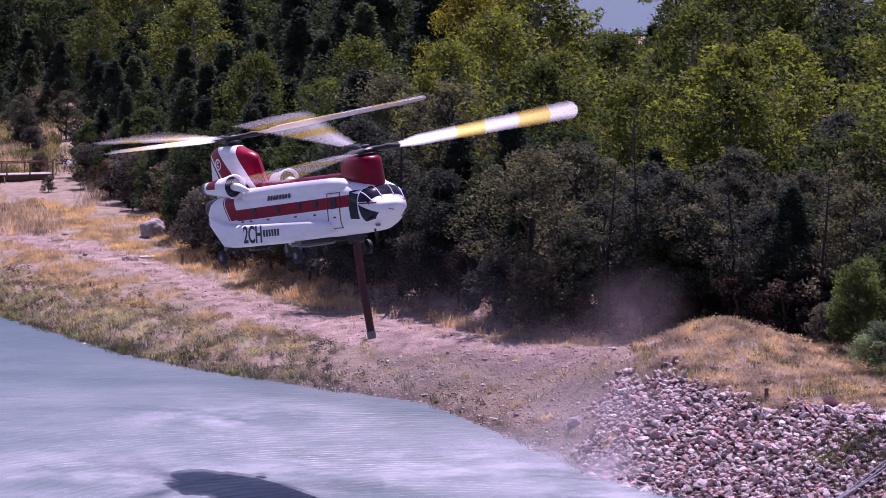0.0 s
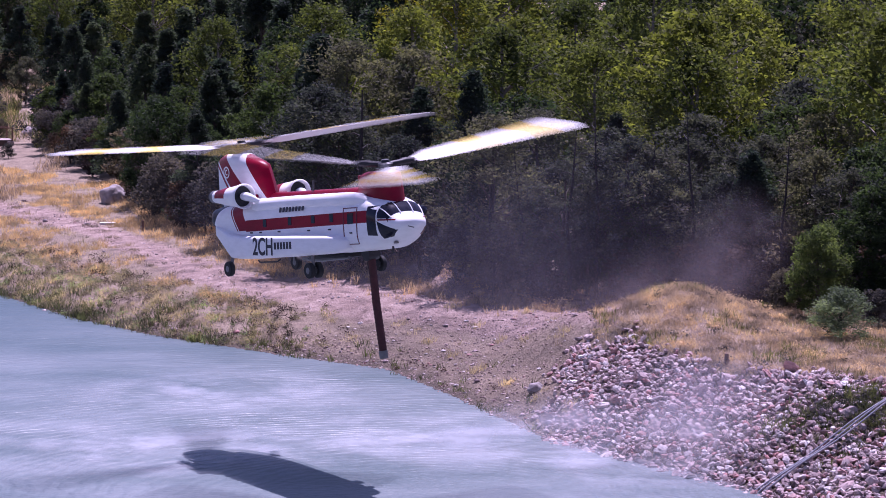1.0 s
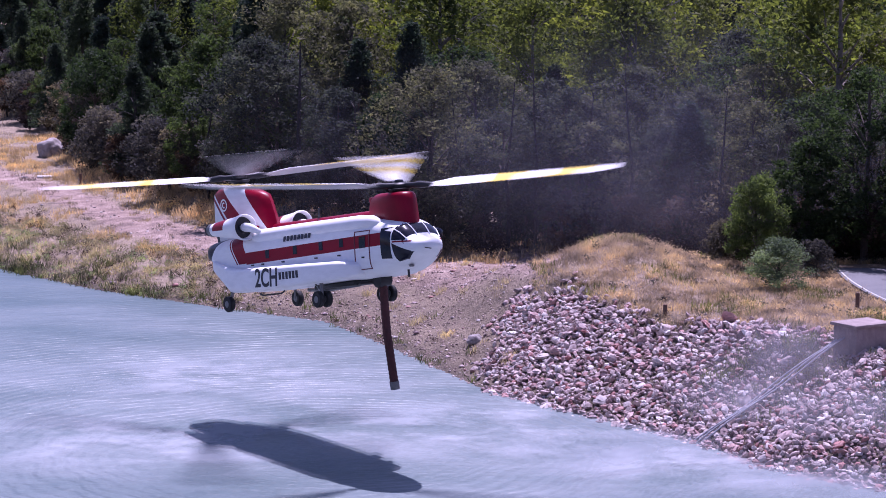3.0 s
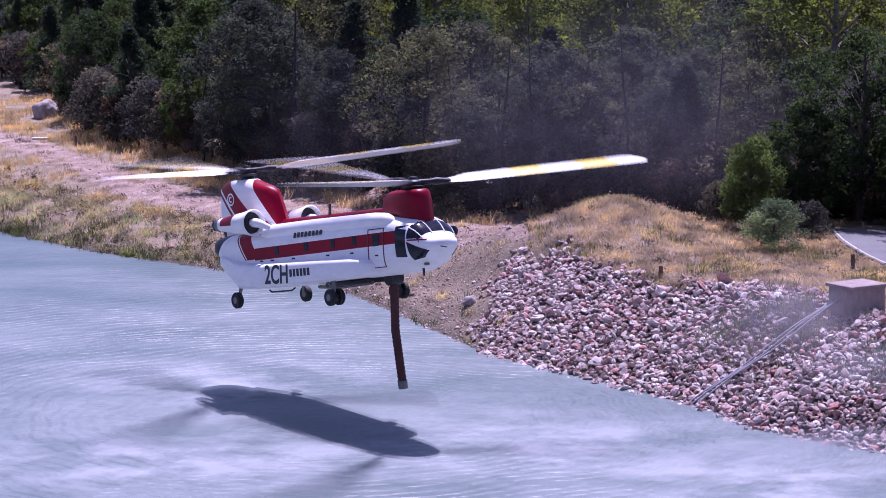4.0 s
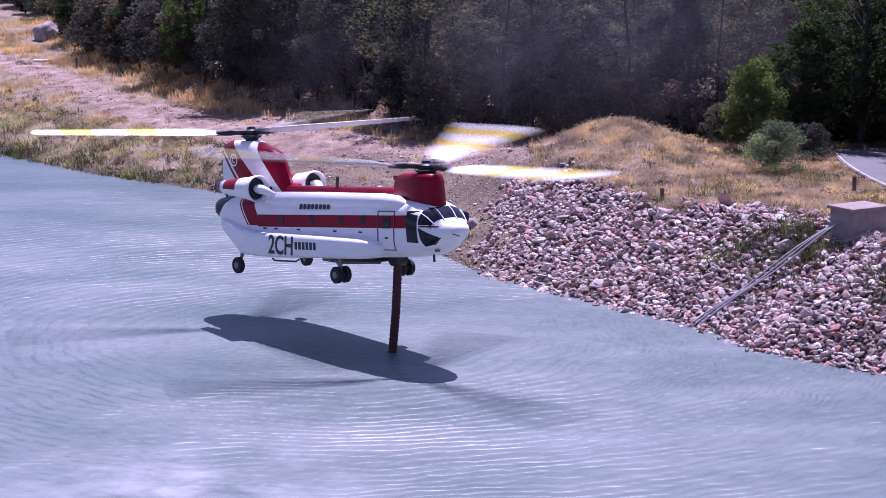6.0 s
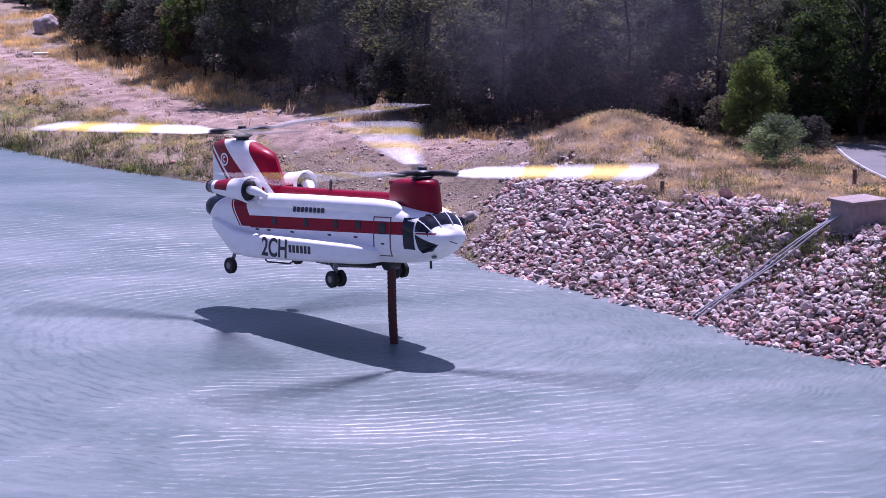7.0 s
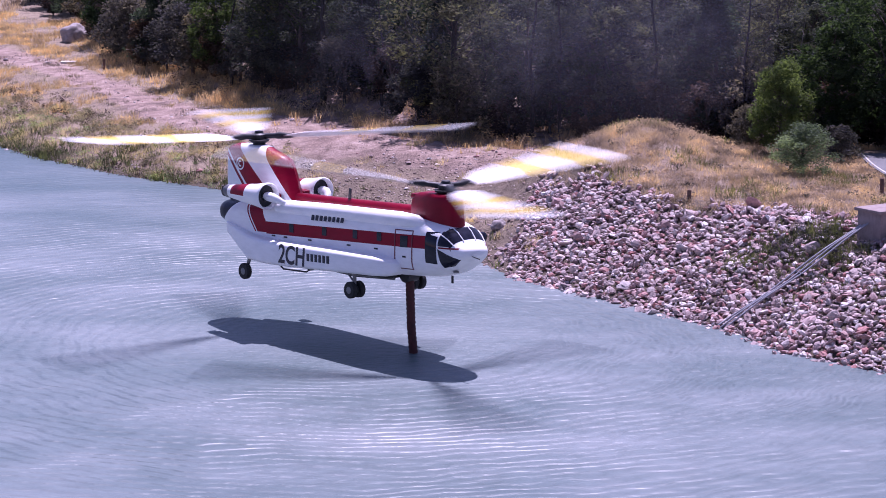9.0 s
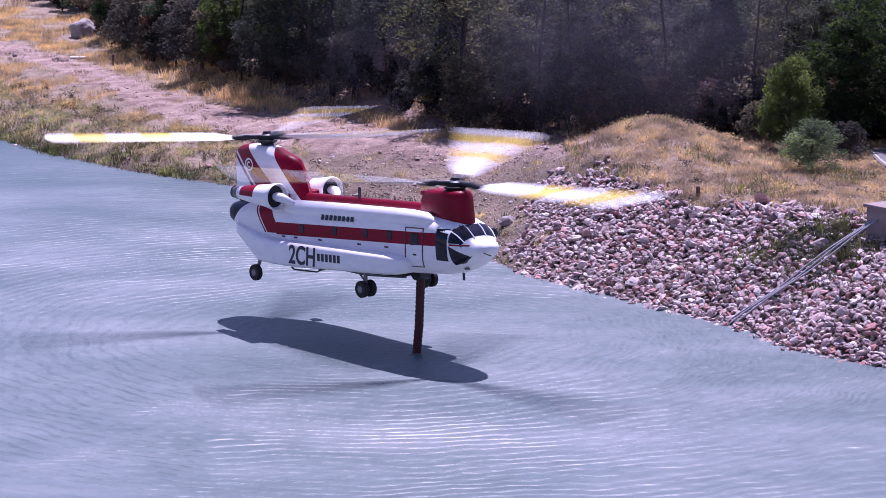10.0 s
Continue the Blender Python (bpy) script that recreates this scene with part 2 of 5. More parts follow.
def track_amount(x, y):
    """How bare the soil is: the dirt track along the bank and the landing flat."""
    s = shore_distance(x, y)
    centre = 9.5 + 4.5 * smooth(-14, -34, x) * 1.0
    width = 2.9 - 0.7 * smooth(-14, -30, x)
    left = np.exp(-(((s - centre) / width) ** 2) ** 1.5)
    mid_ = smooth(-17, -9, x) * (1 - smooth(4.5, 7.5, x)) * smooth(4.5, 7.5, s) * (1 - smooth(17, 21, s))
    spur = np.exp(-((x - 0.10 * (y - 127) - 2.0) / 2.0) ** 2) * smooth(0, 1.5, s) * (1 - smooth(14, 18, s))
    straw = 0.6 * smooth(4.5, 6.5, x) * smooth(4.5, 6.5, s)
    return np.clip(np.maximum(np.maximum(left, mid_), 0.35 * spur), 0, 1) - straw


def bank_gravel_and_shade(co):
    """Dark wetted margin, the dark gravel face below the landing flat, and painted shade between riprap stones."""
    s = shore_distance(co[:, 0], co[:, 1])
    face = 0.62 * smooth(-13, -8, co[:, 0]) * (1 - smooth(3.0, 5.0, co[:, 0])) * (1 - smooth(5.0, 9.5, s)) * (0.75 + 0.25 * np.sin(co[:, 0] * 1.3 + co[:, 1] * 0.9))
    # shade in the gaps of the riprap, painted into the ground colour
    gap_shade = 0.95 * smooth(2.0, 4.5, co[:, 0] - 0.10 * (co[:, 1] - 127)) * (1 - smooth(6.2, 7.4, s)) * (co[:, 1] < 142)
    return np.maximum(np.maximum(1 - smooth(0.05, 0.45, co[:, 2]), face), gap_shade)


def build_ground():
    def spread(edges):
        out = []
        for a, b, st in edges:
            out.extend(np.arange(a, b, st))
        return np.array(out + [edges[-1][1]])
    xs = spread([(-3000, -400, 400), (-400, -120, 40), (-120, -50, 5), (-50, 32, 0.45), (32, 120, 5), (120, 400, 40), (400, 3000, 400)])
    ys = spread([(-1500, -100, 200), (-100, 80, 12), (80, 98, 2), (98, 215, 0.5), (215, 330, 3), (330, 600, 30), (600, 4600, 500)])
    me = grid_mesh("ground", xs, ys, height)
    co = np.empty(len(me.vertices) * 3, np.float32)
    me.vertices.foreach_get("co", co)
    co = co.reshape(-1, 3)
    for key, val in (("track", track_amount(co[:, 0], co[:, 1])), ("wet_and_gap_shade", bank_gravel_and_shade(co))):
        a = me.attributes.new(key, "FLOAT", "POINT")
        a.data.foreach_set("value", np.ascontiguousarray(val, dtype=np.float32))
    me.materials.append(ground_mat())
    tagged(new("ground", me), "dry dusty reservoir bank with a bare dirt track and straw-coloured soil", "ground", kind="structure")


def water_mat():
    n = Nodes("pond_water")
    c = n.world_coords()
    # polar coordinates about the place under the rotors
    mp = n.add("Mapping")
    mp.inputs["Location"].default_value = (4.5, -112.0, 0)
    geo = n.add("NewGeometry")
    n.link(geo.outputs["Position"], mp.inputs["Vector"])
    sep = n.add("SeparateXYZ")
    n.link(mp.outputs[0], sep.inputs[0])
    ang, far = n.add("Math"), n.add("VectorMath")
    ang.operation, far.operation = "ARCTAN2", "LENGTH"
    n.link(sep.outputs[1], ang.inputs[0])
    n.link(sep.outputs[0], ang.inputs[1])
    n.link(mp.outputs[0], far.inputs[0])
    polar = n.add("CombineXYZ")
    for src, k, i in ((far.outputs["Value"], 2.3, 0), (ang.outputs[0], 26.0, 1)):
        m = n.add("Math")
        m.operation = "MULTIPLY"
        n.link(src, m.inputs[0])
        m.inputs[1].default_value = k
        n.link(m.outputs[0], polar.inputs[i])
    wavelets = n.noise(polar.outputs[0], 1.0, 3.0, 0.55)
    chop = n.noise(n.world_coords((0.8, 1.2, 1.0)), 2.6, 4.0, 0.6)
    # rings driven outwards by the downwash, bent and broken
    bend = n.add("Math")
    bend.operation = "MULTIPLY_ADD"
    n.link(n.noise(c, 0.2, 3, 0.5), bend.inputs[0])
    bend.inputs[1].default_value = 3.0
    n.link(far.outputs["Value"], bend.inputs[2])
    phase, ring = n.add("Math"), n.add("Math")
    phase.operation, ring.operation = "MULTIPLY", "SINE"
    n.link(bend.outputs[0], phase.inputs[0])
    phase.inputs[1].default_value = 9.0
    n.link(phase.outputs[0], ring.inputs[0])
    lift = n.add("MapRange")
    lift.inputs["From Min"].default_value = -1.0
    n.link(ring.outputs[0], lift.inputs["Value"])
    patches = n.ramp(n.noise(c, 0.13, 4, 0.6), [(0.36, (0.28, 0.28, 0.28)), (0.62, (0.72, 0.72, 0.72))])
    crests = n.ramp(wavelets, [(0.36, (0, 0, 0)), (0.70, (1, 1, 1))])
    hgt = n.mix(patches, n.mix(0.5, chop, crests), lift.outputs[0])
    calm = n.add("MapRange")
    calm.inputs["From Min"].default_value, calm.inputs["From Max"].default_value = 4.0, 12.0
    n.link(far.outputs["Value"], calm.inputs["Value"])
    hgt = n.mix(calm.outputs[0], chop, hgt)
    outer = n.add("MapRange")
    outer.inputs["From Min"].default_value, outer.inputs["From Max"].default_value = 20.0, 40.0
    outer.inputs["To Max"].default_value = 0.5
    n.link(far.outputs["Value"], outer.inputs["Value"])
    hgt = n.mix(outer.outputs[0], hgt, n.noise(c, 1.6, 5, 0.6))
    # turbid and aerated where the downwash works, clearer further off
    reach = n.add("Math")
    reach.operation = "MULTIPLY_ADD"
    n.link(n.noise(n.world_coords((0.6, 2.2, 1.0)), 0.12, 5, 0.6), reach.inputs[0])
    reach.inputs[1].default_value = 34.0
    n.link(far.outputs["Value"], reach.inputs[2])
    near = n.add("MapRange")
    near.inputs["From Min"].default_value, near.inputs["From Max"].default_value = 44.0, 92.0
    n.link(reach.outputs[0], near.inputs["Value"])
    milky = n.ramp(n.noise(n.world_coords((0.8, 1.5, 1.0)), 0.11, 6, 0.62), [(0.33, (0.082, 0.120, 0.122)), (0.5, (0.124, 0.160, 0.163)), (0.68, (0.176, 0.208, 0.212))])
    fine = n.ramp(n.noise(polar.outputs[0], 0.7, 5, 0.65), [(0.3, (0.88, 0.88, 0.88)), (0.7, (1.12, 1.12, 1.12))])
    milky = n.mix(1.0, milky, fine, "MULTIPLY")
    col = n.mix(near.outputs[0], milky, (0.045, 0.085, 0.095))
    return n.set(Base_Color=col, Roughness=0.42, IOR=1.33, Specular_IOR_Level=0.42, Normal=n.bump(hgt, 1.0, 0.125))


build_ground()
_w = grid_mesh("pond", np.array([-160, -60, -20, 0, 20, 60, 160.0]), np.array([20, 60, 90, 110, 130, 160, 200, 330.0]), lambda X, Y: X * 0)
_w.materials.append(water_mat())
tagged(new("water", _w), "milky grey-blue pond water ruffled by rotor downwash", "water", kind="structure")

# ---- the helicopter ----
def livery(name, rules, base=(0.9, 0.9, 0.91), rough=0.36):
    """White enamel with painted areas. rules: (colour, [(a, b, c, low, high), ...]): painted where low < a*x + b*z + c < high for all."""
    n = Nodes(name)
    tc = n.add("TexCoord")
    sep = n.add("SeparateXYZ")
    n.link(tc.outputs["Object"], sep.inputs[0])

    def mth(op, a, b):
        m = n.add("Math")
        m.operation = op
        for i, v in enumerate((a, b)):
            if isinstance(v, (int, float)):
                m.inputs[i].default_value = v
            else:
                n.link(v, m.inputs[i])
        return m.outputs[0]

    c = n.coords()
    grime = n.noise(n.coords((0.7, 1, 2.5)), 1.6, 6, 0.65)
    col = n.mix(n.ramp(grime, [(0.42, (0, 0, 0)), (0.8, (1, 1, 1))]), base, tuple(v * 0.86 for v in base))
    for colour, bands in rules:
        mask = None
        for a, b, k, low, high in bands:
            v = mth("ADD", mth("ADD", mth("MULTIPLY", sep.outputs[0], a), mth("MULTIPLY", sep.outputs[2], b)), k)
            inside = mth("MULTIPLY", mth("GREATER_THAN", v, low), mth("LESS_THAN", v, high))
            mask = inside if mask is None else mth("MULTIPLY", mask, inside)
        shade = n.mix(n.ramp(grime, [(0.4, (0, 0, 0)), (0.8, (1, 1, 1))]), colour, tuple(v * 0.7 for v in colour))
        col = n.mix(mask, col, shade)
    fine = n.noise(c, 22, 3)
    return n.set(Base_Color=col, Roughness=n.ramp(fine, [(0.3, (rough * 0.8,) * 3), (0.7, (rough * 1.4,) * 3)]), Specular_IOR_Level=0.17,
                 Normal=n.bump(n.noise(c, 2.2, 2), 0.05, 0.03))


RED, NAVY = (0.26, 0.0005, 0.019), (0.012, 0.012, 0.03)
M_FUSE = livery("fuselage_paint", [
    (RED, [(-0.037, 1, -2.335, -0.25, 0.25), (1, 0, 0, -3.9, 6.25)]),
    (RED, [(1, 0.81, 2.45, -0.45, 0.5), (-0.037, 1, -2.335, -0.2, 3)]),
    (RED, [(1, 0.81, 2.45, -0.62, -0.52), (-0.037, 1, -2.335, -0.2, 3)]),
    (NAVY, [(1, -1.1, 9.55, -9, 0)]),
])
M_APYLON = livery("aft_pylon_paint", [
    (RED, [(1, 1.29, 0.02, -1.3, 0), (1, 0, 0, -9, 0)]),
    (RED, [(1, 1.29, 0.02, -1.75, -1.5), (1, 0, 0, -9, 0)]),
    (RED, [(1, 0.9, 0.42, 0, 9), (1, 0, 0, -9, 0)]),
    (NAVY, [(1, 0, 7.45, -9, 0), (0, 1, -3.42, -9, 0)]),
])
M_WHITE = livery("white_enamel", [])
M_NACELLE = livery("nacelle_paint", [(RED, [(1, 0, 4.25, -1.15, -0.1), (0, 1, 0, -0.05, 9)])])
M_RED = paint("red_enamel", RED, 0.34, 0.3, gloss=0.22)
M_BLACK = paint("black_rubber", (0.018, 0.018, 0.02), 0.75, 0.3, 6)
M_GREY = paint("grey_metal", (0.22, 0.22, 0.23), 0.45, 0.3, 5, 0.6)
M_DARKMETAL = paint("dark_metal", (0.035, 0.035, 0.04), 0.5, 0.3, 5, 0.4)
M_LETTER = paint("lettering_blue", (0.012, 0.010, 0.03), 0.4, 0.1)
M_SEAL = paint("door_seal_red", (0.17, 0.03, 0.05), 0.5, 0.2)
M_HOSE = paint("hose_maroon", (0.095, 0.02, 0.022), 0.7, 0.5, 4)


def glass_mat():
    n = Nodes("tinted_glass")
    c = n.coords()
    f = n.noise(c, 3, 3)
    return n.set(Base_Color=n.ramp(f, [(0.3, (0.008, 0.008, 0.016)), (0.7, (0.02, 0.02, 0.035))]), Roughness=0.08, IOR=1.5, Specular_IOR_Level=0.35)


M_GLASS = glass_mat()


def blade_mat():
    n = Nodes("blade_paint")
    tc = n.add("TexCoord")
    sep = n.add("SeparateXYZ")
    n.link(tc.outputs["Object"], sep.inputs[0])
    mr = n.add("MapRange")
    mr.inputs["From Max"].default_value = 9.14
    n.link(sep.outputs[0], mr.inputs["Value"])
    ramp = n.add("ValToRGB")
    ramp.color_ramp.interpolation = "CONSTANT"
    els = ramp.color_ramp.elements
    white, yellow, dark = (0.93, 0.92, 0.91, 1), (0.90, 0.66, 0.07, 1), (0.03, 0.03, 0.035, 1)
    stops = [(0.0, dark), (0.155, white), (0.43, yellow), (0.57, white), (0.725, yellow), (0.875, white)]
    while len(els) < len(stops):
        els.new(0.5)
    for el, (pos, col) in zip(els, stops):
        el.position, el.color = pos, col
    n.link(mr.outputs[0], ramp.inputs[0])
    dirt = n.noise(n.coords((0.5, 6, 1)), 3, 4)
    col = n.mix(n.ramp(dirt, [(0.5, (0, 0, 0)), (0.9, (0.3, 0.3, 0.3))]), ramp.outputs[0], (0.4, 0.38, 0.36))
    return n.set(Base_Color=col, Roughness=0.4)


M_BLADE = blade_mat()
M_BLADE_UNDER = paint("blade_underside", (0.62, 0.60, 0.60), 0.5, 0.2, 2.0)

# stations of the hull: x, bottom, top, half width, squareness
HULL_STATIONS = [(-7.98, 2.38, 2.66, 0.45, 2.3), (-7.8, 2.22, 2.84, 0.72, 2.5), (-7.5, 2.08, 2.98, 0.94, 2.8), (-7.1, 1.98, 3.03, 1.06, 3.0), (-6.5, 1.72, 3.08, 1.16, 3.2), (-5.6, 1.28, 3.12, 1.22, 3.4),
        (-4.7, 0.84, 3.16, 1.25, 3.6), (-4.2, 0.74, 3.18, 1.25, 3.8), (-3.0, 0.74, 3.22, 1.25, 4.0), (-1.5, 0.78, 3.27, 1.25, 4.0), (0.0, 0.83, 3.32, 1.25, 4.0),
        (1.5, 0.90, 3.36, 1.25, 4.0), (3.0, 0.97, 3.40, 1.25, 4.0), (4.5, 1.04, 3.42, 1.25, 3.8), (5.5, 1.10, 3.38, 1.24, 3.6), (6.2, 1.15, 3.30, 1.21, 3.2), (6.8, 1.28, 3.19, 1.15, 2.9),
        (7.15, 1.40, 3.06, 1.09, 2.8), (7.5, 1.55, 2.86, 1.00, 2.7), (7.8, 1.70, 2.62, 0.88, 2.5), (8.05, 1.82, 2.52, 0.74, 2.4), (8.25, 1.94, 2.46, 0.58, 2.2), (8.40, 2.05, 2.38, 0.36, 2.1), (8.46, 2.12, 2.29, 0.18, 2.0)]


def nose(x):
    """The cockpit ahead of the door is short and blunt."""
    return x if x < 6.0 else 6.0 + (x - 6.0) * 0.76


HULL = [(nose(st[0]), *st[1:]) for st in HULL_STATIONS]


def hull_at(x):
    xs = [s[0] for s in HULL]
    return [float(np.interp(x, xs, [s[k] for s in HULL])) for k in range(1, 5)]


def hull_side(x, z, out=0.0):
    """The starboard skin at x and z, pushed outwards."""
    zb, zt, w, e = hull_at(x)
    zc, hh = (zb + zt) / 2, (zt - zb) / 2
    u = min(abs((z - zc) / hh), 0.995)
    return Vector((x, -(w * (1 - u ** e) ** (1 / e) + out), z))


def hull_top(x, y, out=0.0):
    zb, zt, w, e = hull_at(x)
    u = min(abs(y / w), 0.995)
    return Vector((x + out * 0.5, y, (zb + zt) / 2 + (zt - zb) / 2 * (1 - u ** e) ** (1 / e) + out))


def hull_ring(x, n=48):
    zb, zt, w, e = hull_at(x)
    zc, hh = (zb + zt) / 2, (zt - zb) / 2
    ring = []
    for k in range(n):
        a = 2 * math.pi * k / n
        c, s = math.cos(a), math.sin(a)
        ring.append((x, w * math.copysign(abs(c) ** (2 / e), c), zc + hh * math.copysign(abs(s) ** (2 / e), s)))
    return ring


def patch(corners, onto, out=0.012, thick=0.03, nu=8, nv=6, mirror=False):
    """A thin panel laid on the skin; corners are four pairs in the skin's own plane."""
    bm = bmesh.new()
    a, b, c, d = [Vector(p) for p in corners]
    grid = []
    for off in (out, out - thick):
        rows = []
        for j in range(nv + 1):
            v = j / nv
            row = []
            for i in range(nu + 1):
                u = i / nu
                p = (a * (1 - u) + b * u) * (1 - v) + (d * (1 - u) + c * u) * v
                q = onto(p[0], p[1], off)
                row.append(bm.verts.new((q.x, -q.y if mirror else q.y, q.z)))
            rows.append(row)
        grid.append(rows)
    for rows in grid:
        for j in range(nv):
            for i in range(nu):
                bm.faces.new((rows[j][i], rows[j][i + 1], rows[j + 1][i + 1], rows[j + 1][i]))
    f, k = grid
    rim = [(0, i) for i in range(nu)] + [(j, nu) for j in range(nv)] + [(nv, i) for i in range(nu, 0, -1)] + [(j, 0) for j in range(nv, 0, -1)]
    for (j0, i0), (j1, i1) in zip(rim, rim[1:] + rim[:1]):
        bm.faces.new((f[j0][i0], f[j1][i1], k[j1][i1], k[j0][i0]))
    return bm


def slices(levels, n=28):
    """Horizontal slices of a pylon: z, rear x, front x, half width, half width of the rear edge."""
    rings = []
    for z, xr, xf, w, wr in levels:
        ring = []
        for k in range(n + 1):
            u = k / n
            x = xr + (xf - xr) * (1 - (1 - u) ** 1.0)
            y = wr + (w - wr) * math.sin(min(u / 0.55, 1) * math.pi / 2)
            if u > 0.55:
                y = w * math.sqrt(max(0.0, 1 - ((u - 0.55) / 0.45) ** 2.4))
            ring.append((x, y))
        rings.append([(x, y, z) for x, y in ring] + [(x, -y, z) for x, y in ring[-2::-1]])
    return loft(rings)


def text_on_hull(name, body, x, z, size, parent, lean=0.0):
    cu = bpy.data.curves.new(name, "FONT")
    cu.body, cu.size, cu.extrude, cu.shear, cu.offset = body, size, 0.004, lean, 0.022
    tmp = bpy.data.objects.new(name, cu)
    me = bpy.data.meshes.new_from_object(tmp)
    bpy.data.objects.remove(tmp)
    me.materials.append(M_LETTER)
    ob = new(name, me)
    ob.parent = parent
    return ob


def build_helicopter():
    root = thing("tandem_helicopter", "white twin-rotor helicopter with dark red stripe hovering over pond", "helicopter")
    part("fuselage", loft([hull_ring(x) for x in sorted(set(list(np.linspace(-7.98, nose(8.46), 70)) + [s[0] for s in HULL]))]), M_FUSE, root, "white enamelled fuselage with dark red side stripe")

    # roof shoulders, drive-shaft tunnel, sponsons
    for s in (1, -1):
        path = [(-3.62, 0.86 * s, 2.98), (-3.5, 0.86 * s, 3.02), (-3.0, 0.88 * s, 3.04), (0, 0.88 * s, 3.13), (4.4, 0.88 * s, 3.22), (5.2, 0.86 * s, 3.2), (5.65, 0.83 * s, 3.15), (5.85, 0.8 * s, 3.1)]
        part("roof_fairing", tube(path, [0.1, 0.27, 0.34, 0.35, 0.35, 0.32, 0.2, 0.04], 20), M_WHITE, root, "rounded white roof fairing")
        rings = []
        for x, zb, zt, w in ((-6.6, 1.78, 2.2, 0.05), (-5.6, 1.26, 2.0, 0.28), (-4.7, 0.80, 1.86, 0.48), (-3.6, 0.77, 1.80, 0.62), (-2.9, 0.78, 1.79, 0.69), (-2.0, 0.80, 1.80, 0.70), (1.0, 0.92, 1.82, 0.70), (3.6, 1.03, 1.82, 0.70), (4.25, 1.08, 1.78, 0.62), (4.5, 1.16, 1.68, 0.42), (4.62, 1.25, 1.58, 0.16)):
            zc, hh = (zb + zt) / 2, (zt - zb) / 2
            ring = []
            for k in range(32):
                a = 2 * math.pi * k / 32
                c, sn = math.cos(a), math.sin(a)
                ring.append((x, s * (1.22 + w * math.copysign(abs(c) ** 0.36, c)), zc + hh * math.copysign(abs(sn) ** 0.36, sn)))
            rings.append(ring)
        part("sponson", loft(rings), M_WHITE, root, "long white fuel sponson along the hull side")
    part("drive_shaft_tunnel", tube([(-3.4, 0, 3.34), (0, 0, 3.40), (4.5, 0, 3.50)], [0.24, 0.24, 0.24], 16), M_RED, root, "red tunnel along the roof")

    # pylons
    aft = part("aft_pylon", slices([(2.95, -7.75, -2.95, 0.62, 0.22), (3.35, -7.92, -3.12, 0.60, 0.2), (4.0, -7.95, -3.36, 0.56, 0.18), (4.6, -7.95, -3.62, 0.54, 0.16), (4.86, -7.95, -3.78, 0.52, 0.16),
                                    (5.05, -7.9, -4.3, 0.48, 0.15), (5.18, -7.72, -4.8, 0.44, 0.14), (5.30, -7.4, -5.1, 0.38, 0.12), (5.36, -7.2, -5.3, 0.3, 0.1)]), M_APYLON, root, "tall white fin pylon with red diagonal bands")
    bm = bmesh.new()
    for k in range(32):
        a0, a1 = 2 * math.pi * k / 32, 2 * math.pi * (k + 1) / 32
        pts = [(-6.6 + r * math.cos(a), -0.515, 4.56 + r * math.sin(a)) for r, a in ((0.2, a0), (0.2, a1), (0.27, a1), (0.27, a0))]
        bm.faces.new([bm.verts.new(p) for p in pts])
    for k in range(18):
        a0, a1 = radians(50 + 260 * k / 18), radians(50 + 260 * (k + 1) / 18)
        pts = [(-6.6 + r * math.cos(a), -0.515, 4.56 + r * math.sin(a)) for r, a in ((0.07, a0), (0.07, a1), (0.13, a1), (0.13, a0))]
        bm.faces.new([bm.verts.new(p) for p in pts])
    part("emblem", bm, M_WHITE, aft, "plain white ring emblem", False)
    front = part("forward_pylon", slices([(3.1, 4.25, 6.85, 0.64, 0.42), (3.45, 4.38, 6.80, 0.64, 0.44), (3.8, 4.40, 6.77, 0.62, 0.44), (4.05, 4.46, 6.75, 0.60, 0.42), (4.22, 4.62, 6.70, 0.57, 0.4), (4.32, 4.85, 6.62, 0.5, 0.36), (4.36, 5.05, 6.5, 0.4, 0.3)]), M_RED, root, "dark red forward rotor pylon")
    part("scoop", box((0.5, 0.7, 0.2), (4.5, 0, 4.14), 0.05), M_RED, front)

    # engines
    for s in (1, -1):
        y = 1.42 * s
        nac = part("engine_nacelle", lathe([(-5.75, 0.22), (-5.7, 0.27), (-5.2, 0.33), (-4.6, 0.40), (-4.0, 0.45), (-3.55, 0.51), (-3.3, 0.56), (-3.2, 0.56), (-3.16, 0.53), (-3.2, 0.50), (-3.5, 0.44)], 32), M_NACELLE, root, "white engine nacelle with red top and open intake")
        nac.matrix_basis = Matrix.Translation((-0.3, y, 3.52))
        part("intake_throat", lathe([(-3.62, 0.44), (-3.42, 0.452), (-3.40, 0.22), (-3.36, 0.2), (-3.34, 0.02)], 24), M_DARKMETAL, nac, "dark intake throat")
        part("exhaust", lathe([(-6.1, 0.25), (-6.1, 0.21), (-5.8, 0.19), (-5.6, 0.2), (-5.55, 0.27), (-5.9, 0.28)], 20), M_GREY, nac, "grey metal exhaust pipe")
        part("gearbox_fairing", tube([(-3.5, 0, 0), (-3.2, 0, 0), (-2.95, -0.02 * s, -0.03), (-2.75, -0.10 * s, -0.10), (-2.6, -0.24 * s, -0.20), (-2.45, -0.45 * s, -0.32)], [0.12, 0.19, 0.19, 0.16, 0.12, 0.09], 14), M_WHITE, nac, "white bullet-shaped gearbox fairing")
        part("engine_mount", box((1.6, 0.6, 0.3), (-4.2, -0.55 * s, -0.1), 0.08), M_RED, nac)

    # glazing, door and windows
    g = "dark tinted cockpit glass"
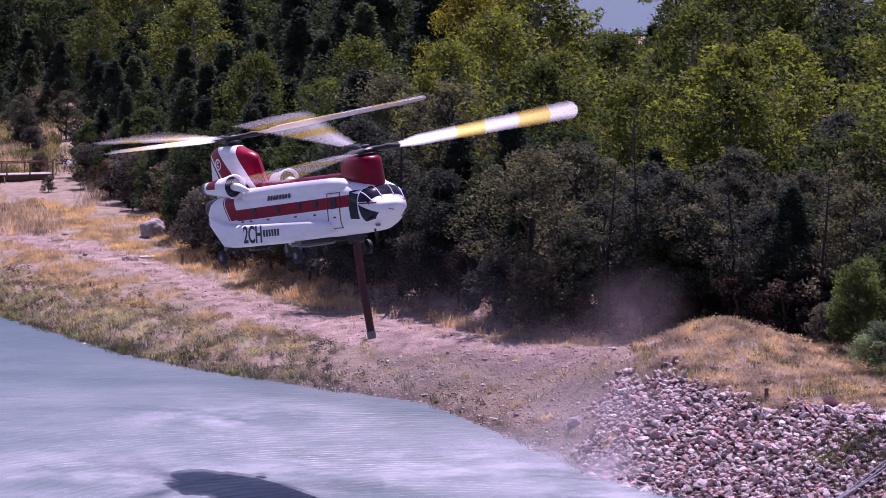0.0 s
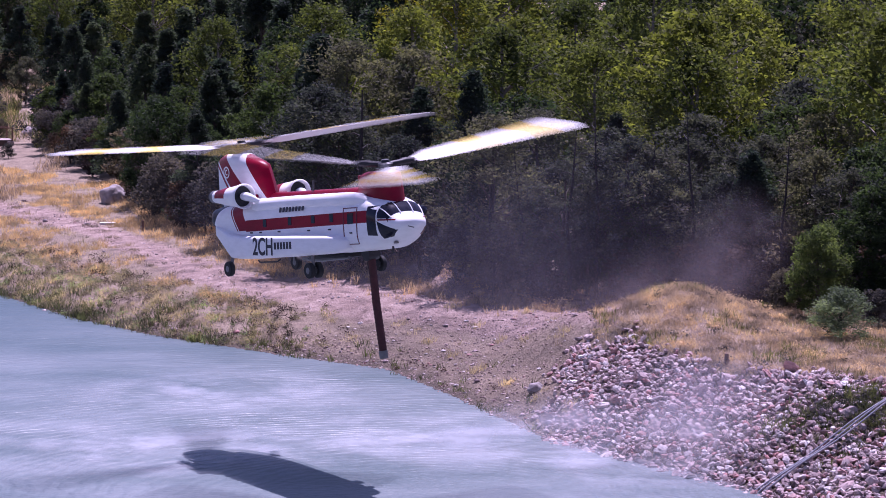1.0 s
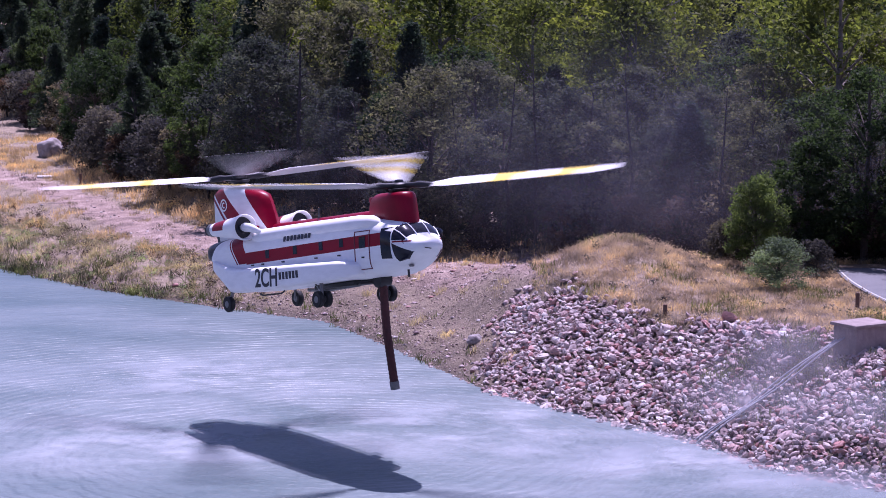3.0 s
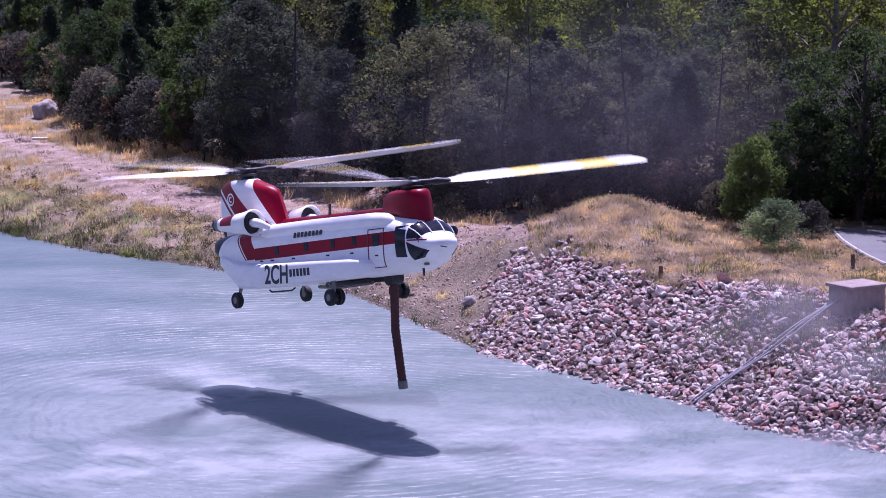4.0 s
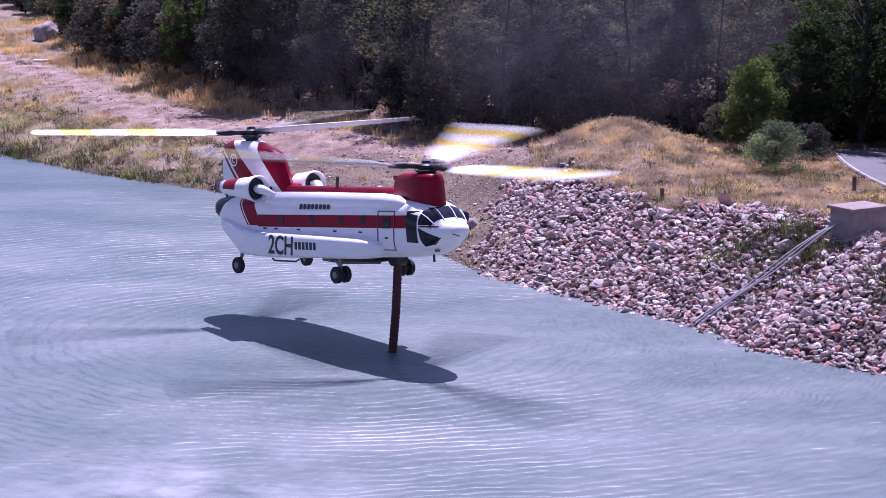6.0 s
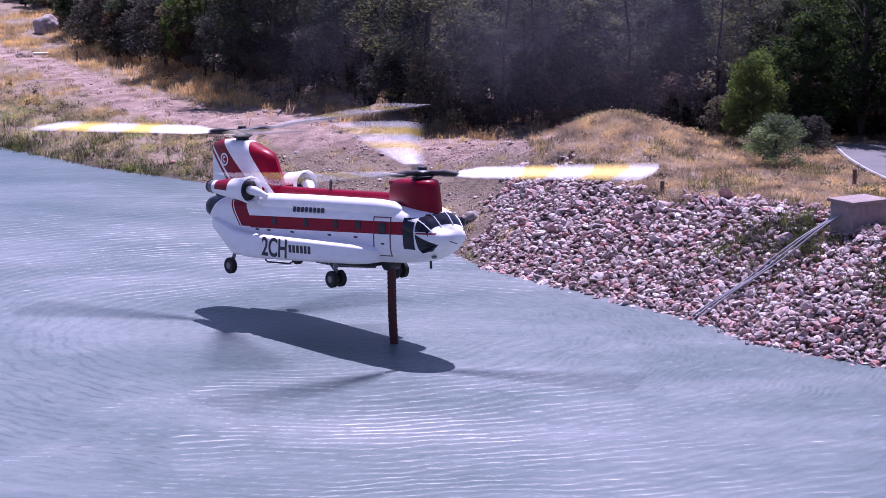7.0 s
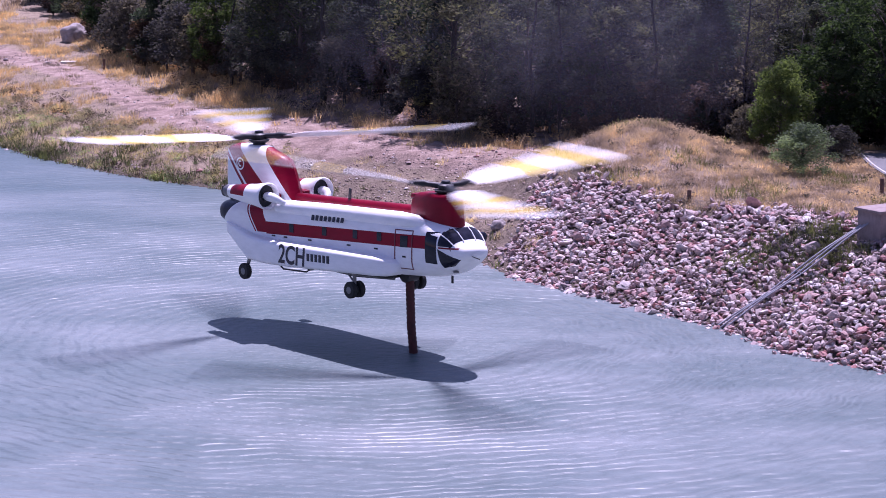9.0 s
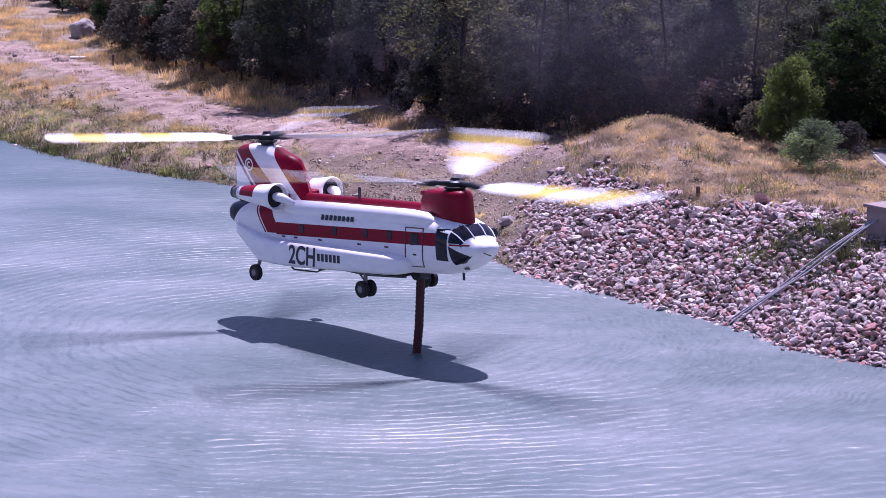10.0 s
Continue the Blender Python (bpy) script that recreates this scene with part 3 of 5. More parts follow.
    for mir in (False, True):
        side = 1 if mir else -1
        part("cockpit_door_glass", patch([(6.14, 1.78), (6.70, 1.76), (6.66, 2.99), (6.10, 2.97)], hull_side, mirror=mir), M_GLASS, root, g)
        part("chin_window", patch([(6.74, 2.36), (7.58, 1.98), (7.24, 1.70), (6.90, 1.62)], hull_side, mirror=mir), M_GLASS, root, "dark chin window under the nose")
        part("quarter_window", patch([(6.75, 2.47), (7.28, 2.46), (7.12, 2.88), (6.73, 3.10)], hull_side, mirror=mir), M_GLASS, root, g)
        part("windscreen", patch([(6.78, -1.03), (7.28, -0.92), (7.31, -0.34), (6.80, -0.38)], hull_top, mirror=mir), M_GLASS, root, g)
        part("window_pillar", tube([hull_top(6.74, 0.94 * side, 0.02), hull_top(7.02, 0.88 * side, 0.025), hull_top(7.34, 0.78 * side, 0.02)], 0.024, 8), M_WHITE, root)
        part("window_pillar", tube([hull_top(6.76, 0.36 * side, 0.02), hull_top(7.04, 0.34 * side, 0.025), hull_top(7.36, 0.3 * side, 0.02)], 0.024, 8), M_WHITE, root)
        part("cheat_line", patch([(6.78, 2.38), (7.5, 2.37), (7.5, 2.42), (6.78, 2.44)], hull_side, mirror=mir, out=0.01, nv=2), M_RED, root)
        for x in (-2.2, -0.05, 1.9, 3.4):
            zc = 2.40 + 0.037 * x
            part("cabin_window", patch([(x - 0.14, zc - 0.17), (x + 0.14, zc - 0.17), (x + 0.14, zc + 0.17), (x - 0.14, zc + 0.17)], hull_side, mirror=mir, nu=4, nv=4), M_GLASS, root, "small dark cabin window")
    part("windscreen", patch([(6.82, -0.32), (7.30, -0.28), (7.30, 0.28), (6.82, 0.32)], hull_top), M_GLASS, root, g)
    door = part("cabin_door", patch([(4.38, 1.42), (5.3, 1.45), (5.38, 2.9), (4.42, 2.87)], hull_side, out=0.01), M_FUSE, root, "closed cabin door outlined by a red seal")
    for c in ([(4.33, 1.38), (5.34, 1.41), (5.34, 1.445), (4.33, 1.415)], [(4.37, 2.89), (5.42, 2.92), (5.42, 2.955), (4.37, 2.925)],
              [(4.31, 1.38), (4.355, 1.38), (4.415, 2.93), (4.37, 2.93)], [(5.32, 1.41), (5.365, 1.41), (5.435, 2.95), (5.39, 2.95)]):
        part("seal", patch(c, hull_side, out=0.022, nu=6, nv=8), M_SEAL, door)
    part("door_window", patch([(4.68, 2.25), (5.12, 2.27), (5.14, 2.72), (4.70, 2.70)], hull_side, out=0.024, nu=4, nv=4), M_GLASS, door, "small dark door window")
    part("door_handle", patch([(4.82, 1.86), (5.0, 1.86), (5.0, 1.92), (4.82, 1.92)], hull_side, out=0.035, nu=2, nv=2), M_DARKMETAL, door)

    # lettering; the registration and the operator's name are plain bars
    tx = text_on_hull("fleet_code", "2CH", 0, 0, 1.06, root, 0.12)
    tx.matrix_basis = pose(-2.26, -1.925, 1.0, 90, 0, 0) @ Matrix.Diagonal((0.86, 1, 1, 1))
    tagged(tx, "dark blue painted fleet code 2CH")
    for k in range(6):
        part("registration_bar", box((0.17, 0.012, 0.30), (-0.28 + 0.255 * k, -1.925, 1.385 + 0.007 * k), 0), M_LETTER, root, shade=False)
    for k in range(8):
        x = -0.82 + 0.27 * k
        part("name_bar", box((0.17, 0.012, 0.23), (x, -1.223, 2.92 + 0.037 * x), 0, turn=Matrix.Rotation(radians(-14), 4, "X")), M_LETTER, root, shade=False)
    for x in (-3.4, -2.6, -1.0, 1.5, 3.2):
        part("hatch_slot", box((0.22, 0.05, 0.06), (x, -1.252, 1.97 + 0.02 * x), 0.012), M_DARKMETAL, root)

    # landing gear
    def wheel(name, x, y, r, w, parent):
        bm = lathe([(-w / 2, r * 0.62), (-w / 2, r * 0.9), (-w / 3, r), (w / 3, r), (w / 2, r * 0.9), (w / 2, r * 0.62)], 24, "Y")
        t = part(name, bm, M_BLACK, parent, "black rubber tyre")
        t.matrix_basis = Matrix.Translation((x, y, 0.34))
        part("rim", lathe([(-w / 2 - 0.005, 0.02), (-w / 2 - 0.005, r * 0.4), (-w / 2 + 0.03, r * 0.6), (w / 2 - 0.03, r * 0.6), (w / 2 + 0.005, r * 0.4), (w / 2 + 0.005, 0.02)], 20, "Y"), M_GREY, t, "grey wheel rim")
    for s in (1, -1):
        gear = part("forward_gear_leg", tube([(2.25, 1.58 * s, 0.34), (2.25, 1.58 * s, 1.2)], [0.07, 0.09], 12), M_GREY, root, "grey oleo strut with twin wheels")
        part("axle", tube([(2.25, 1.3 * s, 0.34), (2.25, 1.86 * s, 0.34)], 0.06, 10), M_GREY, gear)
        part("drag_brace", tube([(2.25, 1.5 * s, 0.5), (1.55, 1.4 * s, 0.95)], 0.04, 8), M_GREY, gear)
        for o in (-0.2, 0.2):
            wheel("wheel", 2.25, (1.58 + o) * s, 0.335, 0.22, gear)
        gear = part("aft_gear_leg", tube([(-4.76, 1.6 * s, 0.34), (-4.72, 1.6 * s, 0.6), (-4.62, 1.5 * s, 1.1)], [0.06, 0.07, 0.09], 12), M_GREY, root, "grey oleo strut with one wheel")
        wheel("wheel", -4.76, 1.72 * s, 0.335, 0.24, gear)

    # belly tank pipework, antennas, lamps
    part("belly_tank", box((3.0, 1.5, 0.2), (1.9, 0, 0.84), 0.06, turn=Matrix.Rotation(radians(-2.2), 4, "Y")), M_DARKMETAL, root, "dark belly tank housing")
    part("drain_pipe", tube([(-0.4, -0.5, 0.72), (1.0, -0.5, 0.66), (3.4, -0.5, 0.80)], 0.07, 10), M_GREY, root)
    part("step_bar", tube([(-2.8, -1.35, 0.70), (-2.6, -1.38, 0.62), (-1.1, -1.38, 0.66), (-0.9, -1.35, 0.76)], 0.035, 8), M_DARKMETAL, root)
    part("roof_antenna", box((0.16, 0.05, 0.55), (0.12, -0.05, 3.78), 0.02, turn=Matrix.Rotation(radians(8), 4, "Y")), M_DARKMETAL, root, "dark blade antenna")
    part("nose_probe", tube([(7.85, -0.3, 2.1), (8.3, -0.34, 2.05)], 0.022, 8), M_DARKMETAL, root)
    part("belly_antenna", box((0.12, 0.04, 0.3), (6.9, -0.5, 1.14), 0.012), M_DARKMETAL, root)
    part("landing_lamp", lathe([(0, 0.02), (0.01, 0.1), (0.08, 0.11), (0.1, 0.04)], 14, "Z"), M_GREY, root).matrix_basis = Matrix.Translation((7.0, -0.4, 1.38))
    # bubble side window of the port cockpit door, on an added short arm
    mir = part("mirror_arm", tube([(6.75, 1.0, 2.6), (6.85, 1.12, 2.64), (6.9, 1.15, 2.62)], 0.025, 8), M_DARKMETAL, root)
    part("bubble_window", lathe([(-0.02, 0.02), (0.0, 0.22), (0.12, 0.2), (0.2, 0.1), (0.22, 0.02)], 16, "X"), M_GLASS, mir).matrix_basis = Matrix.Translation((6.8, 1.08, 2.62))

    # rotors
    rotors = []
    for name, x, z, s in (("forward_rotor", 5.96, 4.62, 1), ("aft_rotor", -5.95, 5.72, -1)):
        mast = part("rotor_mast", lathe([(-0.5, 0.3), (-0.3, 0.26), (-0.2, 0.42), (-0.14, 0.44), (-0.1, 0.22), (0.02, 0.18)], 24, "Z"), M_DARKMETAL, root, "dark swashplate and mast")
        mast.matrix_basis = Matrix.Translation((x, 0, z))
        hub = part(name, lathe([(-0.12, 0.14), (-0.1, 0.3), (0.06, 0.32), (0.12, 0.2), (0.22, 0.16), (0.24, 0.04)], 24, "Z"), M_DARKMETAL, root, "three-bladed rotor with white and yellow banded blades")
        for k in range(3):
            turn = Matrix.Rotation(2 * math.pi * k / 3, 4, "Z")
            bl = []
            for r, c, tw in ((1.25, 0.36, 18), (1.7, 0.5, 19), (2.2, 0.76, 19), (4.0, 0.81, 16), (6.5, 0.81, 12.5), (8.7, 0.81, 10), (9.05, 0.74, 9.5), (9.14, 0.55, 9.5)):
                ring = []
                for m in range(14):
                    a = 2 * math.pi * m / 14
                    yy = c * (0.5 * math.cos(a) + 0.2) * s
                    zz = c * 0.055 * math.sin(a) * (1 + 0.5 * math.cos(a))
                    ca, sa = math.cos(radians(tw) * s), math.sin(radians(tw) * s)
                    ring.append((r, yy * ca - zz * sa, yy * sa + zz * ca + (r - 1.2) * math.tan(radians(4.2 if s > 0 else 3.0))))
                bl.append(ring)
            skin = loft(bl)
            skin.normal_update()
            bmesh.ops.recalc_face_normals(skin, faces=skin.faces)
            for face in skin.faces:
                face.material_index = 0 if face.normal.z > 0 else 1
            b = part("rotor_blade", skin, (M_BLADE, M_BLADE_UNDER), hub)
            b.matrix_basis = turn
            arm = part("blade_grip", tube([(0.2, 0, 0), (0.7, 0, 0.02), (0.9, 0, 0.03), (1.5, 0, 0.02)], [0.12, 0.11, 0.15, 0.09], 10), M_DARKMETAL, hub)
            arm.matrix_basis = turn
        rotors.append((hub, x, z, s))

    # snorkel: an upper and a lower length of hose that bend against each other
    def ribbed(length):
        n = int(length / 0.09)
        return tube([(0, 0, -length * k / n) for k in range(n + 1)], [0.165 + 0.016 * (k % 2) for k in range(n + 1)], 14)
    hose = part("snorkel_hose", ribbed(2.2), M_HOSE, root, "dark red ribbed snorkel hose hanging to the water")
    lower = part("hose_end", ribbed(2.25), M_HOSE, hose, "dark red lower length of hose")
    part("strainer", tube([(0, 0, -2.05), (0, 0, -2.38)], [0.2, 0.19], 14), M_GREY, lower, "grey metal strainer")
    part("pump_drum", lathe([(-0.3, 0.1), (-0.28, 0.3), (0.28, 0.3), (0.3, 0.1)], 20, "Y"), M_DARKMETAL, hose)
    return root, rotors, hose, lower


heli, ROTORS, hose, hose_end = build_helicopter()

# ---- trees and shrubs ----
ROAD = [(38, 84), (29.5, 104), (25.0, 117), (22.5, 126), (21.6, 131), (21.2, 135.5), (21.2, 140)]


def road_gap(x, y):
    """Distance from the middle of the asphalt lane."""
    best = np.full(np.shape(x), 1e9)
    for a, b in zip(ROAD, ROAD[1:]):
        a, b = np.array(a, float), np.array(b, float)
        ab = b - a
        u = np.clip(((x - a[0]) * ab[0] + (y - a[1]) * ab[1]) / (ab @ ab), 0, 1)
        best = np.minimum(best, np.hypot(x - a[0] - u * ab[0], y - a[1] - u * ab[1]))
    return best


def road_amount(x, y):
    return (road_gap(x, y) < 2.0) * 1.0


RNG = np.random.default_rng(7)


def leaf_quads(centres, size, rng, flat=0.35):
    """One small bent-free leaf spray for each centre; returns verts and faces."""
    n = len(centres)
    u = rng.normal(size=(n, 3))
    u[:, 2] *= flat + 0.3
    u /= np.linalg.norm(u, axis=1)[:, None]
    v = np.cross(u, rng.normal(size=(n, 3)))
    v /= np.linalg.norm(v, axis=1)[:, None]
    s = size * rng.uniform(0.55, 1.25, (n, 1))
    w = s * rng.uniform(0.45, 0.8, (n, 1))
    tip = centres + u * s
    back = centres - u * s * 0.5
    verts = np.stack([back + v * w * 0.62, tip, back - v * w * 0.62], 1).reshape(-1, 3)
    return verts, np.arange(3 * n).reshape(-1, 3)


def crown_mesh(name, clumps, per, size, rng, mat):
    """Leaves in clumps: (x, y, z, radius) each."""
    c = np.repeat(clumps[:, :3], per, 0)
    r = np.repeat(clumps[:, 3], per)
    d = rng.normal(size=(len(c), 3))
    d /= np.linalg.norm(d, axis=1)[:, None]
    p = c + d * (r * rng.uniform(0.25, 1.0, len(c)) ** 0.6)[:, None] * np.array([1, 1, 0.75])
    v, f = leaf_quads(p, size, rng)
    me = quad_data(name, v, f)
    me.materials.append(mat)
    return me


def limbs_bm(height_, clumps, trunk_r, rng, lean=0.0, low=0.2):
    bm = tube([(0, 0, -0.3), (lean * 0.3, 0.05, height_ * 0.3), (lean * 0.7, -0.08, height_ * 0.62), (lean, 0, height_ * 0.92)], [trunk_r * 1.3, trunk_r, trunk_r * 0.6, trunk_r * 0.12], 8)
    for k in rng.permutation(len(clumps))[: min(22, len(clumps))]:
        x, y, z, r = clumps[k]
        z0 = max(low * height_, z - 0.6 * math.hypot(x, y) - 0.5)
        z0 = min(z0, height_ * 0.85)
        tube([(lean * z0 / height_, 0, z0), (x * 0.5, y * 0.5, (z0 + z) / 2 + 0.2), (x, y, z)], [trunk_r * 0.4, trunk_r * 0.22, 0.02], 5, bm)
    return bm


def make_tree(kind, height_, seed, far=False):
    rng = np.random.default_rng(seed)
    spec = {  # name, label, clumps, leaves a clump, leaf size, leaf, bark
        "conifer": ("conifer_tree", "dark green juniper-like tree with a ragged narrow crown", 110, 100, 0.17, M_LEAF_DARK, M_BARK),
        "broad": ("broadleaf_tree", "mid-green broadleaf tree with an uneven rounded crown", 110, 105, 0.17, M_LEAF_GREEN, M_BARK),
        "shade": ("broadleaf_tree", "dusky broadleaf tree at the shaded edge of the wood", 110, 105, 0.16, M_LEAF_DUSKY, M_BARK),
        "cotton": ("cottonwood_tree", "tall yellow-green cottonwood with open airy crown", 150, 95, 0.185, M_LEAF_LIME, M_BARK_PALE),
        "shrub": ("shrub", "grey-olive bushy shrub at the edge of the wood", 44, 95, 0.13, M_LEAF_OLIVE, M_BARK),
        "dry": ("dry_shrub", "half-dry brown twiggy shrub in straw grass", 30, 95, 0.12, M_TWIG, M_BARK),
        "gold": ("yellow_green_tree", "yellow-green tree standing above the dark wood", 120, 110, 0.19, M_LEAF_YELLOW, M_BARK_PALE),
        "bush": ("light_green_bush", "pale green leafy bush on the dry bank", 70, 120, 0.075, M_LEAF_SILVER, M_BARK),
        "tall": ("tall_green_bush", "tall light green bush behind the mound", 120, 120, 0.11, M_LEAF_PALE, M_BARK),
    }[kind]
    name, label, nc, per, size, leaf, bark = spec
    u = rng.uniform(0, 1, nc)
    a = rng.uniform(0, 2 * math.pi, nc)
    if kind == "conifer":
        z = height_ * (0.08 + 0.92 * u ** 0.9)
        rad = (height_ * 0.24) * (1.05 - u ** 1.3) * rng.uniform(0.45, 1.15, nc)
        cr = rng.uniform(0.45, 0.95, nc) * (1.15 - 0.5 * u)
    elif kind in ("shrub", "dry", "bush", "tall"):
        z = height_ * (0.12 + 0.8 * u)
        rad = height_ * (0.36 if kind == "tall" else 0.52) * np.sqrt(np.clip(1 - (u - 0.25) ** 2 * 1.6, 0.05, 1)) * rng.uniform(0.2, 1.0, nc)
        cr = rng.uniform(0.35, 0.75, nc) * (0.9 if kind == "tall" else height_ / 3.6)
    else:
        low = 0.10 if kind in ("broad", "shade") else 0.27
        z = height_ * (low + (0.97 - low) * u)
        rad = height_ * (0.34 if kind in ("broad", "shade") else 0.27) * np.sqrt(np.clip(1 - (2 * u - 0.95) ** 2, 0.04, 1)) * rng.uniform(0.35, 1.15, nc)
        cr = rng.uniform(0.4, 1.05, nc) * height_ / 10
    lean = rng.uniform(-0.5, 0.5)
    clumps = np.stack([rad * np.cos(a) + lean * z / height_, rad * np.sin(a), z, cr], 1)
    root = thing(name, label, "tree" if kind in ("conifer", "broad", "shade", "cotton", "gold") else "shrub", {"gold": "trees of the wood", "conifer": "trees of the wood", "broad": "trees of the wood", "shade": "trees of the wood", "cotton": "trees of the wood"}.get(kind, "shrubs along the wood"))
    if far:
        per, size = int(per * 0.56), size * 1.25
    trunk = part("trunk", limbs_bm(height_, clumps, 0.02 * height_ if kind in ("shrub", "dry", "bush") else 0.017 * height_, rng, lean), bark, root)
    crown = new("crown", crown_mesh("crown", clumps, per, size, rng, leaf))
    crown.parent = root
    return root


SIZES = {"conifer": ((9.5, 11), (8.0, 12)), "broad": ((9.0, 21), (8.0, 22), (10.0, 23)), "shade": ((9.5, 26), (8.5, 27), (10.5, 28)), "cotton": ((14.0, 31), (13.0, 32), (12.0, 33)),
         "shrub": ((3.8, 41), (3.2, 42)), "dry": ((2.8, 51),), "bush": ((2.6, 61),), "tall": ((5.4, 62),), "gold": ((13.0, 71),)}
SIZES_FAR = {"conifer": ((10.0, 13), (9.0, 14)), "broad": ((10.0, 24), (9.0, 25)), "shade": ((10.0, 29),), "cotton": ((14.0, 34), (13.0, 35))}
MADE = {}


def plant(kind, x, y, scale=1.0, squash=1.0, far=False):
    sizes = (SIZES_FAR if far else SIZES)[kind]
    tall, seed = sizes[int(RNG.integers(len(sizes)))]
    if kind not in ("bush", "tall", "shrub") and y < 141 and float(road_gap(x, y)) < 3.0:
        return None
    m = Matrix.Translation((x, y, h1(x, y))) @ Matrix.Rotation(float(RNG.uniform(0, 6.28)), 4, "Z") @ Matrix.Diagonal((scale * squash, scale * squash, scale, 1))
    if seed in MADE:
        made = copy_thing(MADE[seed], Matrix())
    else:
        made = MADE[seed] = make_tree(kind, tall, seed, far)
    made.matrix_basis = m
    return made


def plant_wood():
    x = -58.0
    # undergrowth and young trees on the edge
    while x < 32:
        y0 = tree_line(x)
        if x < -0.166 * y0:
            x += 2
            continue
        if -33 < x < -28.2:
            y0 += 2.5
        if -19 < x < -4:
            y0 += 1.4
        kind = RNG.choice(["shrub", "shrub", "dry", "shrub", "broad"] if x < -6 else ["shrub", "dry", "shrub", "dry", "conifer"])
        if kind in ("broad", "cotton", "conifer"):
            plant(kind, x, y0 + RNG.uniform(1, 3), RNG.uniform(0.5, 0.7))
        else:
            plant(kind, x, y0 + RNG.uniform(-0.6, 1.6), RNG.uniform(0.8, 1.35))
        if RNG.uniform() < 0.75:
            plant(RNG.choice(["shrub", "dry", "shrub"]), x + RNG.uniform(-1, 1), y0 + RNG.uniform(2.5, 6), RNG.uniform(1.0, 1.7))
        if x > -12 and RNG.uniform() < 0.6:
            plant(RNG.choice(["conifer", "shade", "shade", "shade"]), x + RNG.uniform(-1, 1), y0 + RNG.uniform(1.6, 3.2), RNG.uniform(0.75, 1.05), 1.1)
        x += RNG.uniform(1.3, 2.3)
    # the wood itself, row behind row
    depth = 4.0
    while depth < 175:
        x = -70.0 + RNG.uniform(0, 3)
        step = 4.6 if depth < 14 else 6.2 + 0.03 * depth
        while x < 58:
            y = tree_line(x) + depth + RNG.uniform(-1.8, 1.8)
            left, right = -0.235 * y, 0.165 * y + 3
            clear = x < -0.160 * y and y < 318
            if left < x < right and not clear:
                t = x + RNG.uniform(-4, 4)
                r = RNG.uniform()
                if x / y > 0.075:
                    kind = "cotton" if r < 0.3 else ("broad" if r < 0.8 else "shade")
                elif t > -1:
                    kind = "cotton" if r < 0.72 else ("broad" if r < 0.9 else "conifer")
                elif t > -14:
                    kind = "broad" if r < 0.38 else ("conifer" if r < 0.82 else "cotton")
                else:
                    kind = "conifer" if r < 0.66 else ("broad" if r < 0.95 else "cotton")
                if depth < 18 and kind == "cotton":
                    kind = "conifer" if r < 0.2 else "shade"
                s = RNG.uniform(0.8, 1.2) * (0.78 if depth < 9 else 1.0) * (1.2 if depth > 60 else 1.0) * (1.3 if depth > 80 and not 0.0 < x / y < 0.055 else 1.0)
                if -0.004 < x / y < 0.046 and y > 175 and RNG.uniform() < 0.88:
                    # low growth where the river shows over the wood
                    s = min(s, max(0.35, (23 - 0.0225 * y - h1(x, y)) / (14.5 if kind == "cotton" else 10.0)))
                plant(kind, x, y, s, RNG.uniform(0.9, 1.15), depth > 16)
            x += step * RNG.uniform(0.75, 1.25)
        depth += step * (0.95 if depth < 24 else 1.35)
    # bushes and shrubs that stand alone
    tagged(plant("bush", 15.7, 132.5, 0.92, 1.3), "pale green leafy bush beside the asphalt road")
    tagged(plant("tall", 15.35, 139.3, 0.95, 0.85), "tall pale green bush behind the mound")
    for x, y, s in ((21.3, 143.0, 1.0), (24.8, 138.5, 0.95), (18.2, 141.8, 0.8), (25.8, 142.5, 1.1)):
        plant("broad", x, y, s)
    plant("gold", -6.3, 228, 1.28, 0.95)
    plant("gold", -1.6, 262, 1.3, 1.0)
    for x, y, s in ((16.4, 141.5, 0.8), (15.2, 144.0, 0.9), (17.6, 144.5, 1.0), (18.0, 136.5, 0.6), (19.5, 147.5, 1.2), (14.2, 141.8, 0.7)):
        plant("shrub", x, y, s)
    for x, y, s in ((-47.5, 262, 0.7), (-52, 283, 0.9), (-44, 247, 0.45), (-55, 296, 1.1), (-58, 320, 1.2)):
        plant("shrub", x, y, s)
    for x, y, s in ((-55.5, 296, 0.5), (-51.5, 300, 0.6), (-59, 338, 0.9), (-57, 345, 1.1), (-63, 352, 1.2), (-69, 350, 1.2), (-66, 372, 1.4), (-74, 370, 1.4), (-60, 366, 1.3)):
        plant("shade" if y < 340 else "broad", x, y, s)
    for x, y, s in ((-68, 355, 1.9), (-72.5, 372, 2.1), (-64, 342, 1.8), (-78, 392, 2.2), (-70, 366, 2.0), (-60, 338, 1.6)):
        plant("broad", x, y, s, 1.0, True)


plant_wood()


